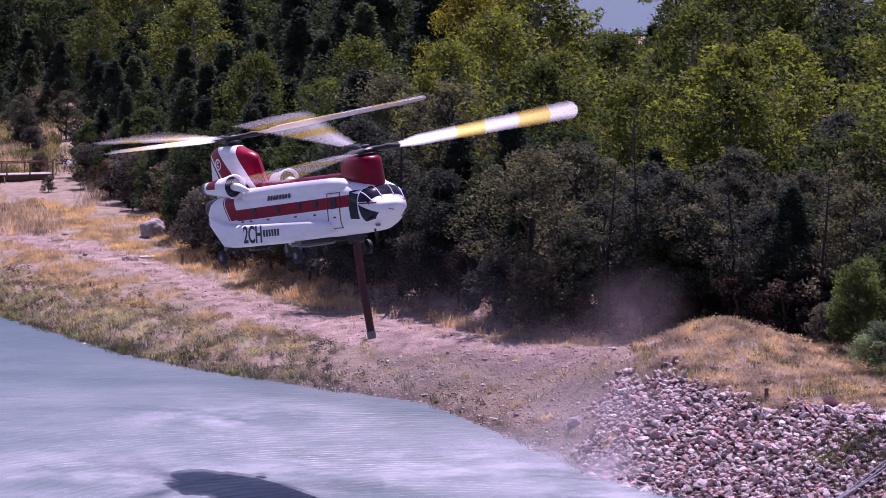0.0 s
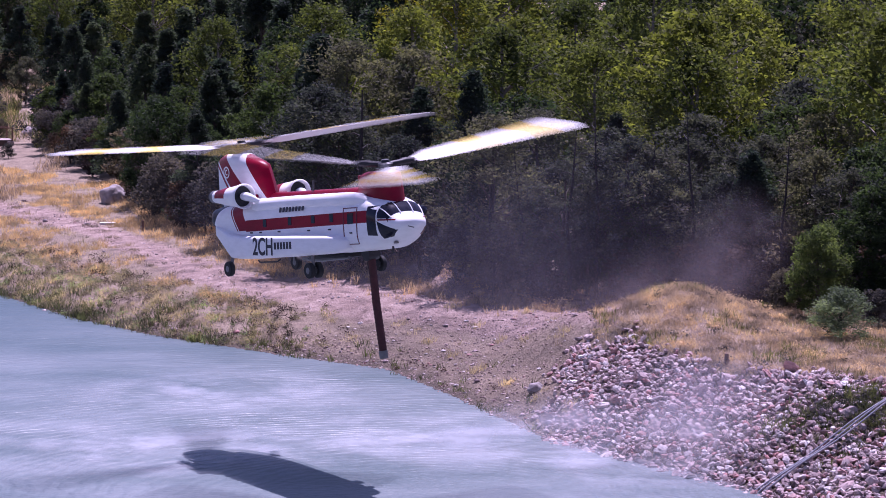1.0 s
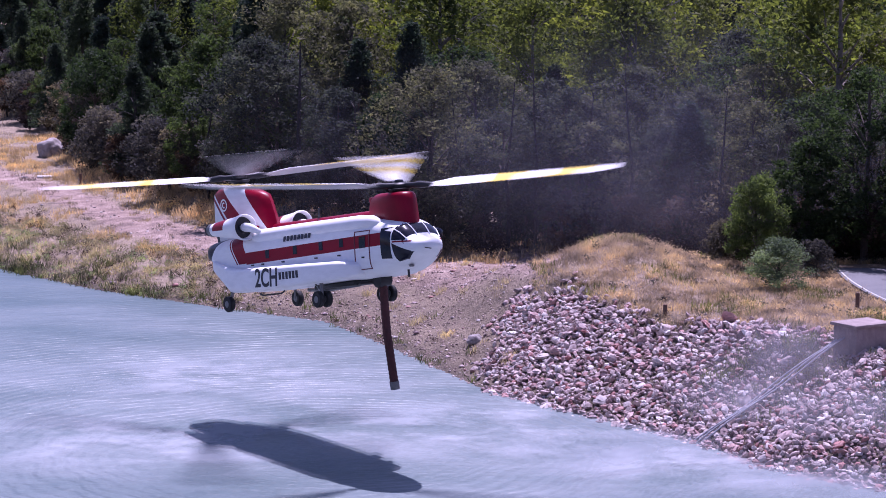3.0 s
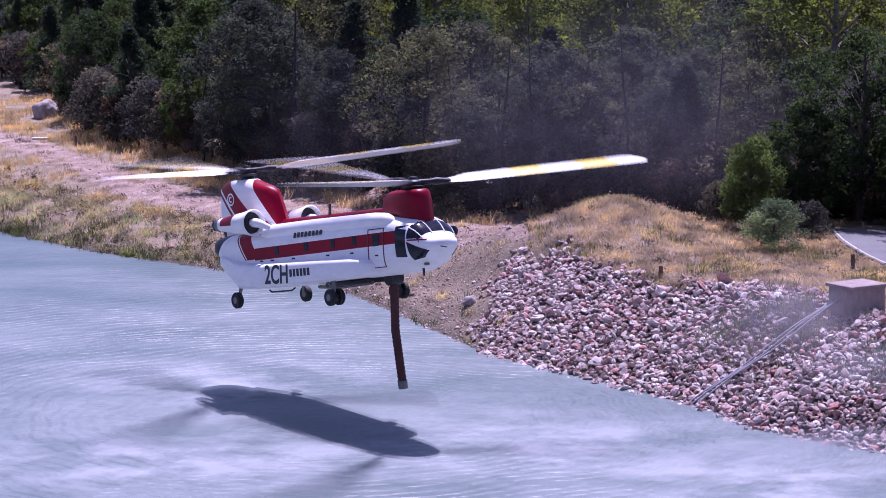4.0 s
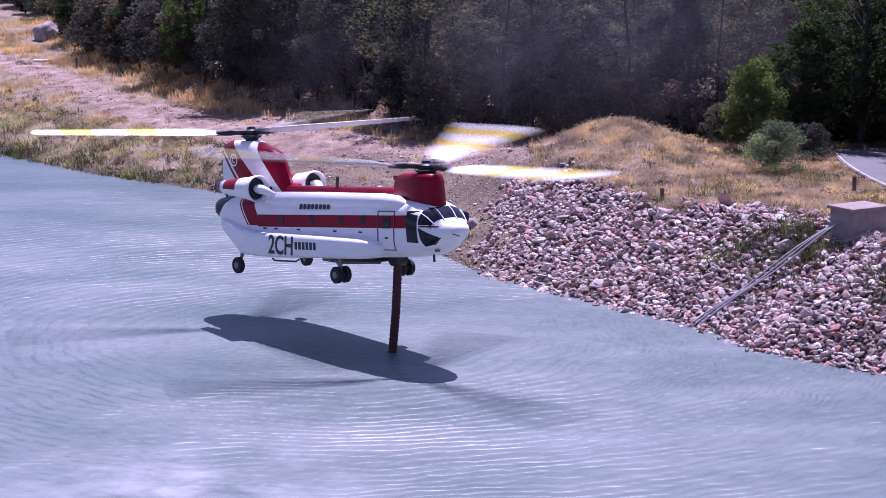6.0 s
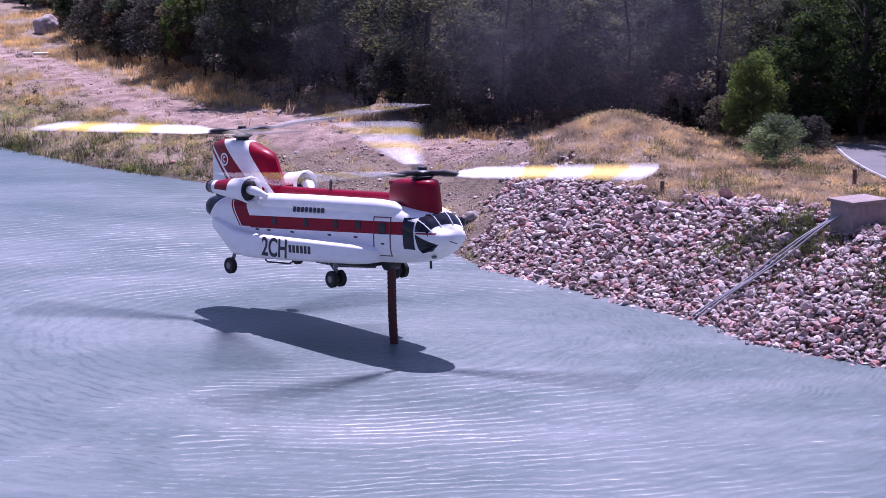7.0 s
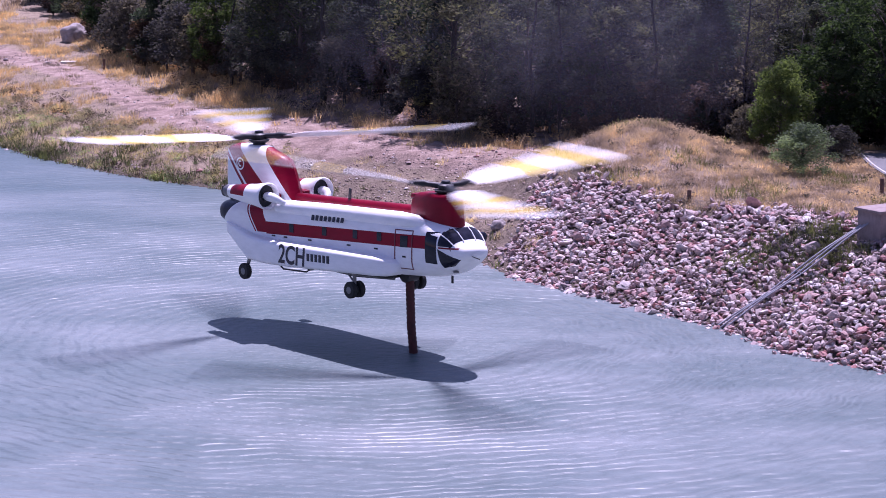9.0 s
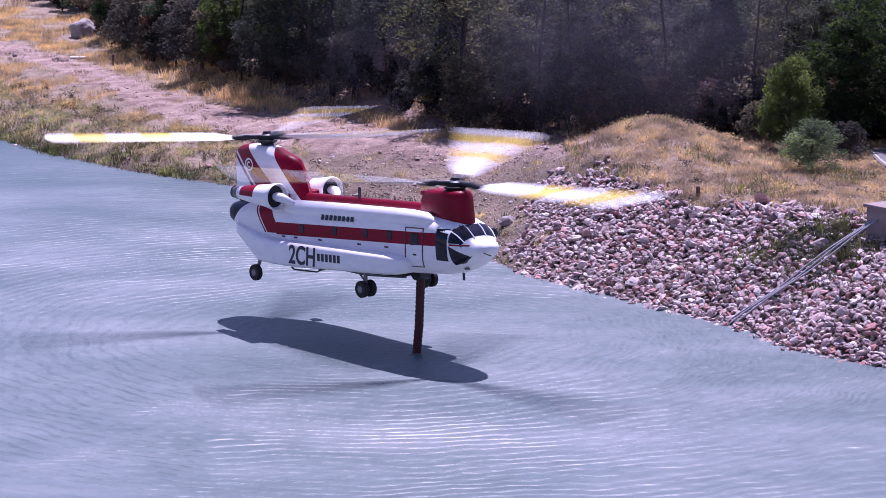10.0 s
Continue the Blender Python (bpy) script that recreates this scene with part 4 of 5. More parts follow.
def build_snag(x, y, height_, r, lean, bark):
    root = thing("dead_trunk", "dark bare dead trunk standing at the wood's edge", "tree")
    bm = tube([(0, 0, -0.3), (lean * 0.3, 0, height_ * 0.22), (-lean * 0.25, 0.1, height_ * 0.45), (lean * 0.5, 0.1, height_ * 0.68), (lean, 0.1, height_)], [r * 1.1, r * 0.85, r * 0.7, r * 0.5, r * 0.2], 10)
    for k in range(7):
        z = height_ * (0.45 + 0.07 * k)
        a = 2.4 * k
        tube([(lean * z / height_, 0, z), (lean + 0.5 * math.cos(a), 0.5 * math.sin(a), z + 0.25), (lean + 0.9 * math.cos(a), 0.9 * math.sin(a), z + 0.2)], [r * 0.3, r * 0.2, 0.01], 5, bm)
    part("stem", bm, bark, root)
    root.matrix_basis = Matrix.Translation((x, y, h1(x, y)))


build_snag(-8.95, 170.5, 10.5, 0.2, 0.1, M_WOOD_BLACK)
build_snag(16.5, 144.2, 6.8, 0.045, 0.6, M_BARK_PALE)
for _x, _h, _r, _l in ((-15.2, 7.5, 0.10, 0.5), (-5.2, 8.0, 0.11, -0.3), (-1.0, 10.0, 0.13, 0.2), (0.8, 8.5, 0.10, -0.5), (3.4, 9.5, 0.14, 0.4), (5.0, 11.0, 0.11, -0.2), (7.6, 9.0, 0.12, 0.6), (10.2, 10.5, 0.13, -0.4), (14.8, 9.5, 0.12, 0.3), (-21.0, 6.5, 0.09, -0.4)):
    build_snag(_x, tree_line(_x) + 1.2, _h, _r, _l, M_WOOD_BLACK)

# ---- riprap, grass, boulders and built things on the bank ----
def stone_verts(rng, seg=6, rings=5):
    v = [(0, 0, 1)]
    for j in range(1, rings):
        b = math.pi * j / rings
        for k in range(seg):
            a = 2 * math.pi * (k + 0.5 * (j % 2)) / seg
            v.append((math.sin(b) * math.cos(a), math.sin(b) * math.sin(a), math.cos(b)))
    v.append((0, 0, -1))
    v = np.array(v) * rng.uniform(0.74, 1.2, (len(v), 1))
    v *= np.array([rng.uniform(0.95, 1.35), rng.uniform(0.75, 1.05), rng.uniform(0.42, 0.65)])
    f = []
    for k in range(seg):
        f.append((0, 1 + k, 1 + (k + 1) % seg))
    for j in range(rings - 2):
        for k in range(seg):
            a, b = 1 + j * seg + k, 1 + j * seg + (k + 1) % seg
            f += [(a, a + seg, b), (b, a + seg, b + seg)]
    last = 1 + (rings - 1) * seg
    for k in range(seg):
        f.append((last - seg + k, last, last - seg + (k + 1) % seg))
    return v, np.array(f)


def stone_mat():
    n = Nodes("river_stone")
    geo, info = n.add("NewGeometry"), n.add("ObjectInfo")
    add = n.add("Math")
    add.operation = "ADD"
    n.link(geo.outputs["Random Per Island"], add.inputs[0])
    n.link(info.outputs["Random"], add.inputs[1])
    zone = n.add("Math")
    zone.operation = "MULTIPLY_ADD"
    n.link(n.noise(n.world_coords(), 0.22, 3), zone.inputs[0])
    zone.inputs[1].default_value = 0.5
    n.link(add.outputs[0], zone.inputs[2])
    fr = n.add("Math")
    fr.operation = "FRACT"
    n.link(zone.outputs[0], fr.inputs[0])
    base = n.ramp(fr.outputs[0], [(0.0, (0.18, 0.115, 0.115)), (0.18, (0.46, 0.345, 0.34)), (0.34, (0.60, 0.49, 0.46)), (0.5, (0.20, 0.145, 0.145)), (0.64, (0.74, 0.68, 0.66)), (0.78, (0.42, 0.18, 0.165)), (0.9, (0.42, 0.31, 0.295)), (1.0, (0.80, 0.75, 0.72))])
    c = n.world_coords()
    spots = n.noise(c, 14, 5, 0.65)
    col = n.mix(n.ramp(spots, [(0.35, (0, 0, 0)), (0.7, (1, 1, 1))]), n.mix(1.0, base, (0.7, 0.68, 0.68), "MULTIPLY"), base)
    return n.set(Base_Color=col, Roughness=0.75, Normal=n.bump(spots, 0.35, 0.03))


WEEDS = ((15.2, 117.2, 1.7, 2.2, 1.0), (18.5, 111.0, 1.2, 1.6, 1.0), (13.0, 119.0, 1.6, 0.9, 0.8))


def weedy(x, y):
    """Where weeds have grown over the riprap."""
    return np.clip(sum(k * np.exp(-(((x - a) / w) ** 2 + ((y - b) / d) ** 2)) for a, b, w, d, k in WEEDS), 0, 1)


def build_riprap():
    rng = np.random.default_rng(3)
    mat = stone_mat()
    shapes = [stone_verts(rng) for _ in range(10)]
    meshes = []
    for v, f in shapes:
        me = quad_data("stone", v, f, False)
        me.materials.append(mat)
        meshes.append(me)
    root = thing("stone_revetment", "slope of loose rounded grey, pink and rust river stones above the waterline", "riprap", kind="structure")
    gx, gy = np.meshgrid(np.arange(-1, 29, 0.212), np.arange(94, 142, 0.218))
    px, py = (gx + rng.uniform(-0.11, 0.11, gx.shape)).ravel(), (gy + rng.uniform(-0.11, 0.11, gy.shape)).ravel()
    s = shore_distance(px, py)
    top = np.interp(px, [0, 4, 6, 7.5, 10, 13, 17, 34], [2.0, 5.4, 6.3, 6.7, 6.0, 7.6, 8.6, 8.8]) + 0.35 * np.sin(px * 2.3) + rng.uniform(-0.5, 0.5, len(px))
    left_edge = 1.7 + 0.10 * (py - 127) + 0.5 * np.sin(py * 1.1) + rng.uniform(-0.7, 0.4, len(px))
    keep = (s > -0.7) & (s < top) & (px > left_edge) & (rng.uniform(size=len(px)) > 0.75 * weedy(px, py))
    px, py, s = px[keep], py[keep], s[keep]
    z = height(px, py)
    size = 0.078 + 0.15 * rng.beta(1.3, 2.8, len(px))
    big = rng.uniform(size=len(px)) < 0.05
    size[big] *= 1.5
    order = np.argsort(np.hypot(px - 9, py - 117.5))
    singles = set(order[:300].tolist())
    vs, fs, base = [], [], 0
    for i in range(len(px)):
        k = int(rng.integers(10))
        rot = Euler((float(rng.normal(0, 0.5)), float(rng.normal(0, 0.5)), float(rng.uniform(0, 6.28)))).to_matrix()
        at = Vector((px[i], py[i], z[i] + size[i] * rng.uniform(0.0, 0.8)))
        if i in singles:
            ob = new("stone", meshes[k])
            ob.parent = root
            ob.matrix_basis = Matrix.Translation(at) @ rot.to_4x4() @ Matrix.Scale(size[i] * 1.06, 4)
        else:
            v, f = shapes[k]
            vs.append((v * size[i] * 1.06) @ np.array(rot).T + np.array(at))
            fs.append(f + base)
            base += len(v)
    me = quad_data("loose_stones", np.concatenate(vs), np.concatenate(fs), False)
    me.materials.append(mat)
    rest = new("loose_stones", me)
    rest.parent = root
    tagged(rest, "loose rounded river stones", kind="stuff")
    return shapes, mat, meshes


STONES, M_STONE, STONE_MESHES = build_riprap()


def blades(points, tall, wide, per, rng, bend=0.5, spread=0.12):
    """Grass blades in tufts round the points."""
    n = len(points) * per
    c = np.repeat(points, per, 0) + np.concatenate([rng.normal(0, spread, (n, 2)), np.zeros((n, 1))], 1)
    h_ = np.repeat(tall, per) * rng.uniform(0.5, 1.15, n)
    a = rng.uniform(0, 2 * math.pi, n)
    d = np.stack([np.cos(a), np.sin(a), np.zeros(n)], 1)
    o = rng.uniform(0, 2 * math.pi, n)
    w = np.stack([np.cos(o), np.sin(o), np.zeros(n)], 1) * wide
    up = np.array([0, 0, 1.0])
    tip = c + d * (h_ * rng.uniform(0.1, bend, n))[:, None] + up * h_[:, None]
    v = np.stack([c - w, c + w, tip + w * 0.35, tip - w * 0.35], 1).reshape(-1, 3)
    return v, np.arange(4 * n).reshape(-1, 4)


def patchy(x, y, f=0.5, k=0.0):
    return 0.5 + 0.25 * np.sin(f * 1.7 * x + 0.6 * f * y + k) + 0.25 * np.sin(f * 1.1 * y - f * 0.8 * x + 2 * k + 1)


def grass(name, label, mat, count, xr, yr, keep, tall, wide, per, seed, bend=0.5, spread=0.12):
    rng = np.random.default_rng(seed)
    x, y = rng.uniform(*xr, count), rng.uniform(*yr, count)
    s = shore_distance(x, y)
    ok = rng.uniform(size=count) < keep(x, y, s)
    x, y = x[ok], y[ok]
    if not len(x):
        return
    p = np.stack([x, y, height(x, y) - 0.03], 1)
    v, f = blades(p, rng.uniform(*tall, len(x)), wide, per, rng, bend, spread)
    me = quad_data(name, v, f)
    me.materials.append(mat)
    tagged(new(name, me), label, "grass", kind="stuff")


def on_left(x, y, s):
    bare = track_amount(x, y)
    flat = 1 - 0.93 * smooth(-15.5, -10.5, x)
    return (s > 0.3) * (s < 26) * (x < -2) * (y < tree_line(x) + 6) * np.clip(1 - 1.5 * bare, 0, 1) * flat


def riprap_top(x):
    return np.interp(x, [0, 4, 6, 7.5, 10, 13, 17, 34], [2.0, 5.4, 6.3, 6.7, 6.0, 7.6, 8.6, 8.8])


def on_mound(x, y, s):
    road = road_amount(x, y)
    return (x > 4.2) * (s > riprap_top(x) - 0.2) * (y < 152) * (1 - road) * np.where(x < 6.5, 0.6, 1.0)


grass("mound_grass", "dense dry golden grass on the mound", M_GRASS, 15000, (4, 30), (112, 152), lambda x, y, s: on_mound(x, y, s) * (0.25 + 0.75 * patchy(x, y, 0.9)), (0.1, 0.34), 0.011, 12, 101, 1.1)
grass("mound_pale_grass", "pale bleached grass on the mound", M_GRASS_PALE, 14000, (4, 30), (112, 152), lambda x, y, s: on_mound(x, y, s) * (0.4 + 0.6 * patchy(x, y, 0.6, 4.0)), (0.1, 0.32), 0.011, 12, 111, 1.2)
grass("crest_grass", "tall feathery pale grass on the crest of the mound", M_GRASS_PALE, 1500, (5, 12), (134, 142), lambda x, y, s: np.exp(-(((x - 8.6) / 2.2) ** 2 + ((y - 138) / 2.5) ** 2)) * (patchy(x, y, 2.1, 1.0) > 0.45), (0.2, 0.42), 0.012, 14, 113, 1.3)
grass("track_grass", "dry tufts invading the dirt track", M_GRASS, 30000, (-48, 4), (138, 240), lambda x, y, s: (track_amount(x, y) > 0.25) * (patchy(x, y, 1.3, 0.7) > 0.68) * (s < 20) * (1 - 0.85 * smooth(-15, -10, x)), (0.1, 0.3), 0.014, 9, 112, 0.9)
grass("flat_tufts", "few grey-brown tufts on the bare landing flat", M_GRASS_GREY, 9000, (-13, 4), (128, 160), lambda x, y, s: (s > 1.5) * (patchy(x, y, 1.1, 5.2) > 0.93) * (y < 156), (0.12, 0.4), 0.014, 10, 114, 0.9, 0.16)
grass("mound_weeds", "grey-green weeds scattered through dry grass", M_GRASS_GREEN, 6000, (4, 30), (112, 152), lambda x, y, s: on_mound(x, y, s) * (patchy(x, y, 0.7, 2.0) > 0.62) * 0.6, (0.15, 0.42), 0.02, 12, 102, 0.8, 0.2)
grass("bank_grass", "dry straw grass along the dirt track", M_GRASS, 70000, (-48, -2), (138, 262), lambda x, y, s: on_left(x, y, s) * smooth(4.5, 6.5, s) * np.clip(3.0 * patchy(x, y, 0.55, 0.5) - 1.0, 0, 1), (0.15, 0.42), 0.015, 10, 103, 0.8)
grass("bank_scrub", "pale grey-brown scrub grass on the pond bank", M_GRASS_GREY, 46000, (-48, -2), (138, 262), lambda x, y, s: on_left(x, y, s) * (0.2 + 0.8 * (s < 6)) * np.clip(2.4 * patchy(x, y, 1.15, 2.2) - 0.6, 0.12, 1), (0.12, 0.4), 0.017, 10, 104, 1.0)
grass("shore_weeds", "green weeds and reeds at the waterline", M_GRASS_GREEN, 36000, (-50, 2), (128, 215), lambda x, y, s: (s > -0.1) * (s < 4.6) * np.clip(1.25 - s / 3.0, 0.05, 1) * (1 - 0.88 * smooth(-15, -10, x)) * patchy(x, y, 0.8, 1.2), (0.2, 0.55), 0.024, 11, 105, 0.9, 0.18)
grass("edge_grass", "tall straw-coloured grass under the trees", M_GRASS_PALE, 24000, (-34, 14), (148, 225), lambda x, y, s: (np.abs(y - tree_line(x) - 0.3) < 4.8) * (1 - 0.8 * track_amount(x, y)) * (y > 148) * np.clip(2.2 * patchy(x, y, 0.8, 6.0) - 0.35, 0.1, 1), (0.3, 0.8), 0.018, 9, 106, 0.8)
grass("edge_gold_grass", "golden grass between track and wood", M_GRASS, 24000, (-34, 8), (146, 225), lambda x, y, s: (np.abs(y - tree_line(x) + 4.0) < 3.5) * (1 - 0.9 * track_amount(x, y)) * patchy(x, y, 0.6, 3.0), (0.18, 0.5), 0.016, 9, 107, 0.8)
grass("riprap_weeds", "olive weeds grown through the stones", M_GRASS_GREEN, 4500, (10, 22), (106, 122), lambda x, y, s: weedy(x, y) * (s > 0.4), (0.15, 0.4), 0.02, 12, 108, 0.9, 0.15)
grass("edge_band", "band of golden grass where the flat meets the wood", M_GRASS, 9000, (-16, 3), (152, 182), lambda x, y, s: (np.abs(y - tree_line(x) + 1.6) < 1.5) * np.clip(2.4 * patchy(x, y, 1.0, 0.9) - 0.5, 0, 1), (0.15, 0.42), 0.016, 11, 116, 0.9)
grass("far_meadow", "grass of the clearing by the footbridge", M_GRASS_PALE, 9000, (-75, -38), (215, 330), lambda x, y, s: (x < -0.155 * y) * (x > -0.22 * y) * (s > 2) * (1 - (x < -41) * (y > 236) * (y < 262)) * (1 - np.exp(-((x + 0.171 * y) / 1.6) ** 2)), (0.4, 0.9), 0.035, 8, 109, 0.7, 0.3)


grass("meadow_green", "green meadow growth behind the footbridge", M_GRASS_GREEN, 9000, (-75, -38), (255, 335), lambda x, y, s: (x < -0.152 * y) * (x > -0.22 * y) * (patchy(x, y, 0.3, 1.0) > 0.4) * (1 - np.exp(-((x + 0.171 * y) / 1.6) ** 2)), (0.4, 1.0), 0.05, 9, 115, 0.8, 0.35)


def brush(name, label, mat, count, xr, yr, keep, size, leaf, per, seed):
    """Low leafy clumps that nobody could count."""
    rng = np.random.default_rng(seed)
    x, y = rng.uniform(*xr, count), rng.uniform(*yr, count)
    ok = rng.uniform(size=count) < keep(x, y, shore_distance(x, y))
    x, y = x[ok], y[ok]
    r = rng.uniform(*size, len(x))
    c = np.stack([x, y, height(x, y) + 0.35 * r], 1)
    d = rng.normal(size=(len(x) * per, 3)) * 0.45
    p = np.repeat(c, per, 0) + d * np.repeat(r, per)[:, None] * np.array([1, 1, 0.7])
    v, f = leaf_quads(p, leaf, rng)
    me = quad_data(name, v, f)
    me.materials.append(mat)
    tagged(new(name, me), label, "brush", kind="stuff")


brush("bank_brush", "grey-green scrub clumps on the lower bank", M_SCRUB, 16000, (-50, -9), (138, 215), lambda x, y, s: (s > 0.2) * (s < 7.0) * 0.6 * (patchy(x, y, 0.9, 0.3) > 0.36) * (1 - 0.9 * smooth(-15, -10, x)), (0.2, 0.5), 0.085, 44, 201)
brush("green_brush", "dull green leafy clumps near the waterline", M_LEAF_SILVER, 9000, (-50, -9), (138, 215), lambda x, y, s: (s > 0.1) * (s < 4.5) * 0.45 * (patchy(x, y, 0.7, 4.3) > 0.45) * (1 - 0.9 * smooth(-17, -12, x)), (0.2, 0.5), 0.085, 40, 206)
brush("dry_brush", "brown dry scrub clumps on the bank", M_TWIG, 12000, (-50, 3), (130, 215), lambda x, y, s: (s > 0.3) * (s < 8) * 0.45 * (track_amount(x, y) < 0.4) * (patchy(x, y, 0.7, 1.9) > 0.42) * (1 - 0.85 * smooth(-13, -8, x)), (0.2, 0.45), 0.08, 34, 202)
brush("mound_brush", "grey-green scrub clumps in dry grass", M_LEAF_OLIVE, 900, (3, 30), (112, 150), lambda x, y, s: on_mound(x, y, s) * 0.28, (0.2, 0.4), 0.08, 44, 203)
brush("mound_tufts", "soft rounded tufts of dry grass on the mound", M_GRASS_PALE, 2600, (4, 30), (112, 152), lambda x, y, s: on_mound(x, y, s) * 0.5, (0.2, 0.42), 0.075, 40, 208)
brush("riprap_brush", "olive-brown scrub grown over the stones", M_LEAF_OLIVE, 1500, (10, 22), (106, 122), lambda x, y, s: weedy(x, y) * (s > 0.4) * 0.75, (0.2, 0.4), 0.08, 44, 205)
brush("edge_brush", "straw-brown undergrowth below the trees", M_GRASS_PALE, 5000, (-34, 16), (148, 225), lambda x, y, s: (np.abs(y - tree_line(x) - 1.0) < 3.5) * 0.55, (0.3, 0.7), 0.10, 36, 204)
brush("edge_twigs", "dark brown twiggy undergrowth below the trees", M_TWIG, 5000, (-34, 16), (148, 225), lambda x, y, s: (np.abs(y - tree_line(x) - 1.5) < 3.5) * 0.5 * (patchy(x, y, 0.9, 7.1) > 0.4), (0.3, 0.8), 0.10, 40, 207)


def build_bank_stones():
    """Single larger stones on the eroded bank face."""
    rng = np.random.default_rng(31)
    n = 0
    while n < 60:
        x, y = float(rng.uniform(-9, 4.5)), float(rng.uniform(126, 156))
        s = float(shore_distance(x, y))
        if not 0.0 < s < 9:
            continue
        k = float(rng.uniform(0.06, 0.16)) * (1.6 if rng.uniform() < 0.1 else 1)
        ob = new("bank_stone", STONE_MESHES[int(rng.integers(10))])
        ob.matrix_basis = Matrix.Translation((x, y, h1(x, y) + k * 0.25)) @ Matrix.Rotation(float(rng.uniform(0, 6.28)), 4, "Z") @ Matrix.Scale(k, 4)
        tagged(ob, "loose weathered stone lying on bare bank soil", "stone", "loose stones on the bank")
        n += 1


build_bank_stones()


def clod_mat():
    n = Nodes("earth_clod")
    geo = n.add("NewGeometry")
    col = n.ramp(geo.outputs["Random Per Island"], [(0.0, (0.15, 0.105, 0.09)), (0.5, (0.29, 0.21, 0.18)), (0.85, (0.42, 0.31, 0.265)), (1.0, (0.62, 0.54, 0.5))])
    return n.set(Base_Color=col, Roughness=0.92)


def build_gravel():
    """Clods and gravel of the eroded face between landing flat and water."""
    rng = np.random.default_rng(77)
    n = 9000
    x, y = rng.uniform(-14, 5.5, n), rng.uniform(122, 154, n)
    s = shore_distance(x, y)
    ok = (s > -0.1) & (s < 10) & (x < 4.5 + 0.1 * (y - 127)) & (rng.uniform(size=n) < np.clip(1.15 - s / 9, 0.2, 1))
    pick = np.nonzero(ok)[0][:4200]
    zs = height(x, y)
    vs, fs, base = [], [], 0
    for i in pick:
        v, f = STONES[int(rng.integers(10))]
        k = 0.03 + 0.09 * rng.beta(1.2, 3.5)
        a = rng.uniform(0, 6.28)
        r = np.array([[math.cos(a), -math.sin(a), 0], [math.sin(a), math.cos(a), 0], [0, 0, 1]])
        vs.append((v * k) @ r.T + np.array([x[i], y[i], zs[i] + k * 0.15]))
        fs.append(f + base)
        base += len(v)
    me = quad_data("gravel", np.concatenate(vs), np.concatenate(fs), False)
    me.materials.append(clod_mat())
    tagged(new("gravel", me), "brown gravel and clods on the eroded bank face", "gravel", kind="stuff")


build_gravel()


def build_pebbles():
    """Clods and pebbles strewn over the bare soil and the waterline."""
    rng = np.random.default_rng(12)
    n = 9000
    x, y = rng.uniform(-40, 6, n), rng.uniform(126, 215, n)
    s = shore_distance(x, y)
    ok = (s > -0.2) & (rng.uniform(size=n) < np.where(s < 2.5, 0.55, 0.3 * track_amount(x, y) + 0.05)) & (s < 24)
    vs, fs, base = [], [], 0
    for i in np.nonzero(ok)[0]:
        v, f = STONES[int(rng.integers(10))]
        k = rng.uniform(0.03, 0.10) * (2.2 if rng.uniform() < 0.06 else 1)
        a = rng.uniform(0, 6.28)
        r = np.array([[math.cos(a), -math.sin(a), 0], [math.sin(a), math.cos(a), 0], [0, 0, 1]])
        vs.append((v * k) @ r.T + np.array([x[i], y[i], h1(x[i], y[i]) + k * 0.2]))
        fs.append(f + base)
        base += len(v)
    me = quad_data("pebbles", np.concatenate(vs), np.concatenate(fs), True)
    me.materials.append(M_STONE)
    tagged(new("pebbles", me), "pebbles and clods on bare bank soil", "pebbles", kind="stuff")


build_pebbles()


def rock_mat():
    n = Nodes("boulder_rock")
    c = n.coords()
    f = n.noise(c, 2.5, 6, 0.65)
    return n.set(Base_Color=n.ramp(f, [(0.3, (0.16, 0.13, 0.13)), (0.5, (0.30, 0.26, 0.25)), (0.75, (0.42, 0.37, 0.36))]), Roughness=0.88, Normal=n.bump(f, 0.6, 0.08))


def concrete_mat():
    n = Nodes("weathered_concrete")
    c = n.coords()
    f, g = n.noise(c, 2.0, 6, 0.6), n.noise(n.coords((3, 3, 0.4)), 2.5, 4)
    col = n.mix(n.ramp(g, [(0.45, (0, 0, 0)), (0.8, (0.7, 0.7, 0.7))]), n.ramp(f, [(0.3, (0.20, 0.155, 0.148)), (0.7, (0.33, 0.265, 0.25))]), (0.19, 0.145, 0.145))
    return n.set(Base_Color=col, Roughness=0.9, Normal=n.bump(f, 0.3, 0.03))


M_ROCK, M_CONCRETE = rock_mat(), concrete_mat()
M_WOOD = bark_mat("weathered_timber", (0.10, 0.05, 0.035), (0.24, 0.14, 0.10))
M_WOOD_PALE = bark_mat("bleached_timber", (0.30, 0.24, 0.21), (0.52, 0.44, 0.40))
M_WOOD_DARK = bark_mat("dark_timber", (0.05, 0.03, 0.025), (0.12, 0.08, 0.06))
M_PIPE = paint("galvanised_pipe", (0.42, 0.42, 0.45), 0.4, 0.3, 4, 0.7)
M_LINE = paint("road_line_white", (0.5, 0.5, 0.5), 0.6, 0.2)


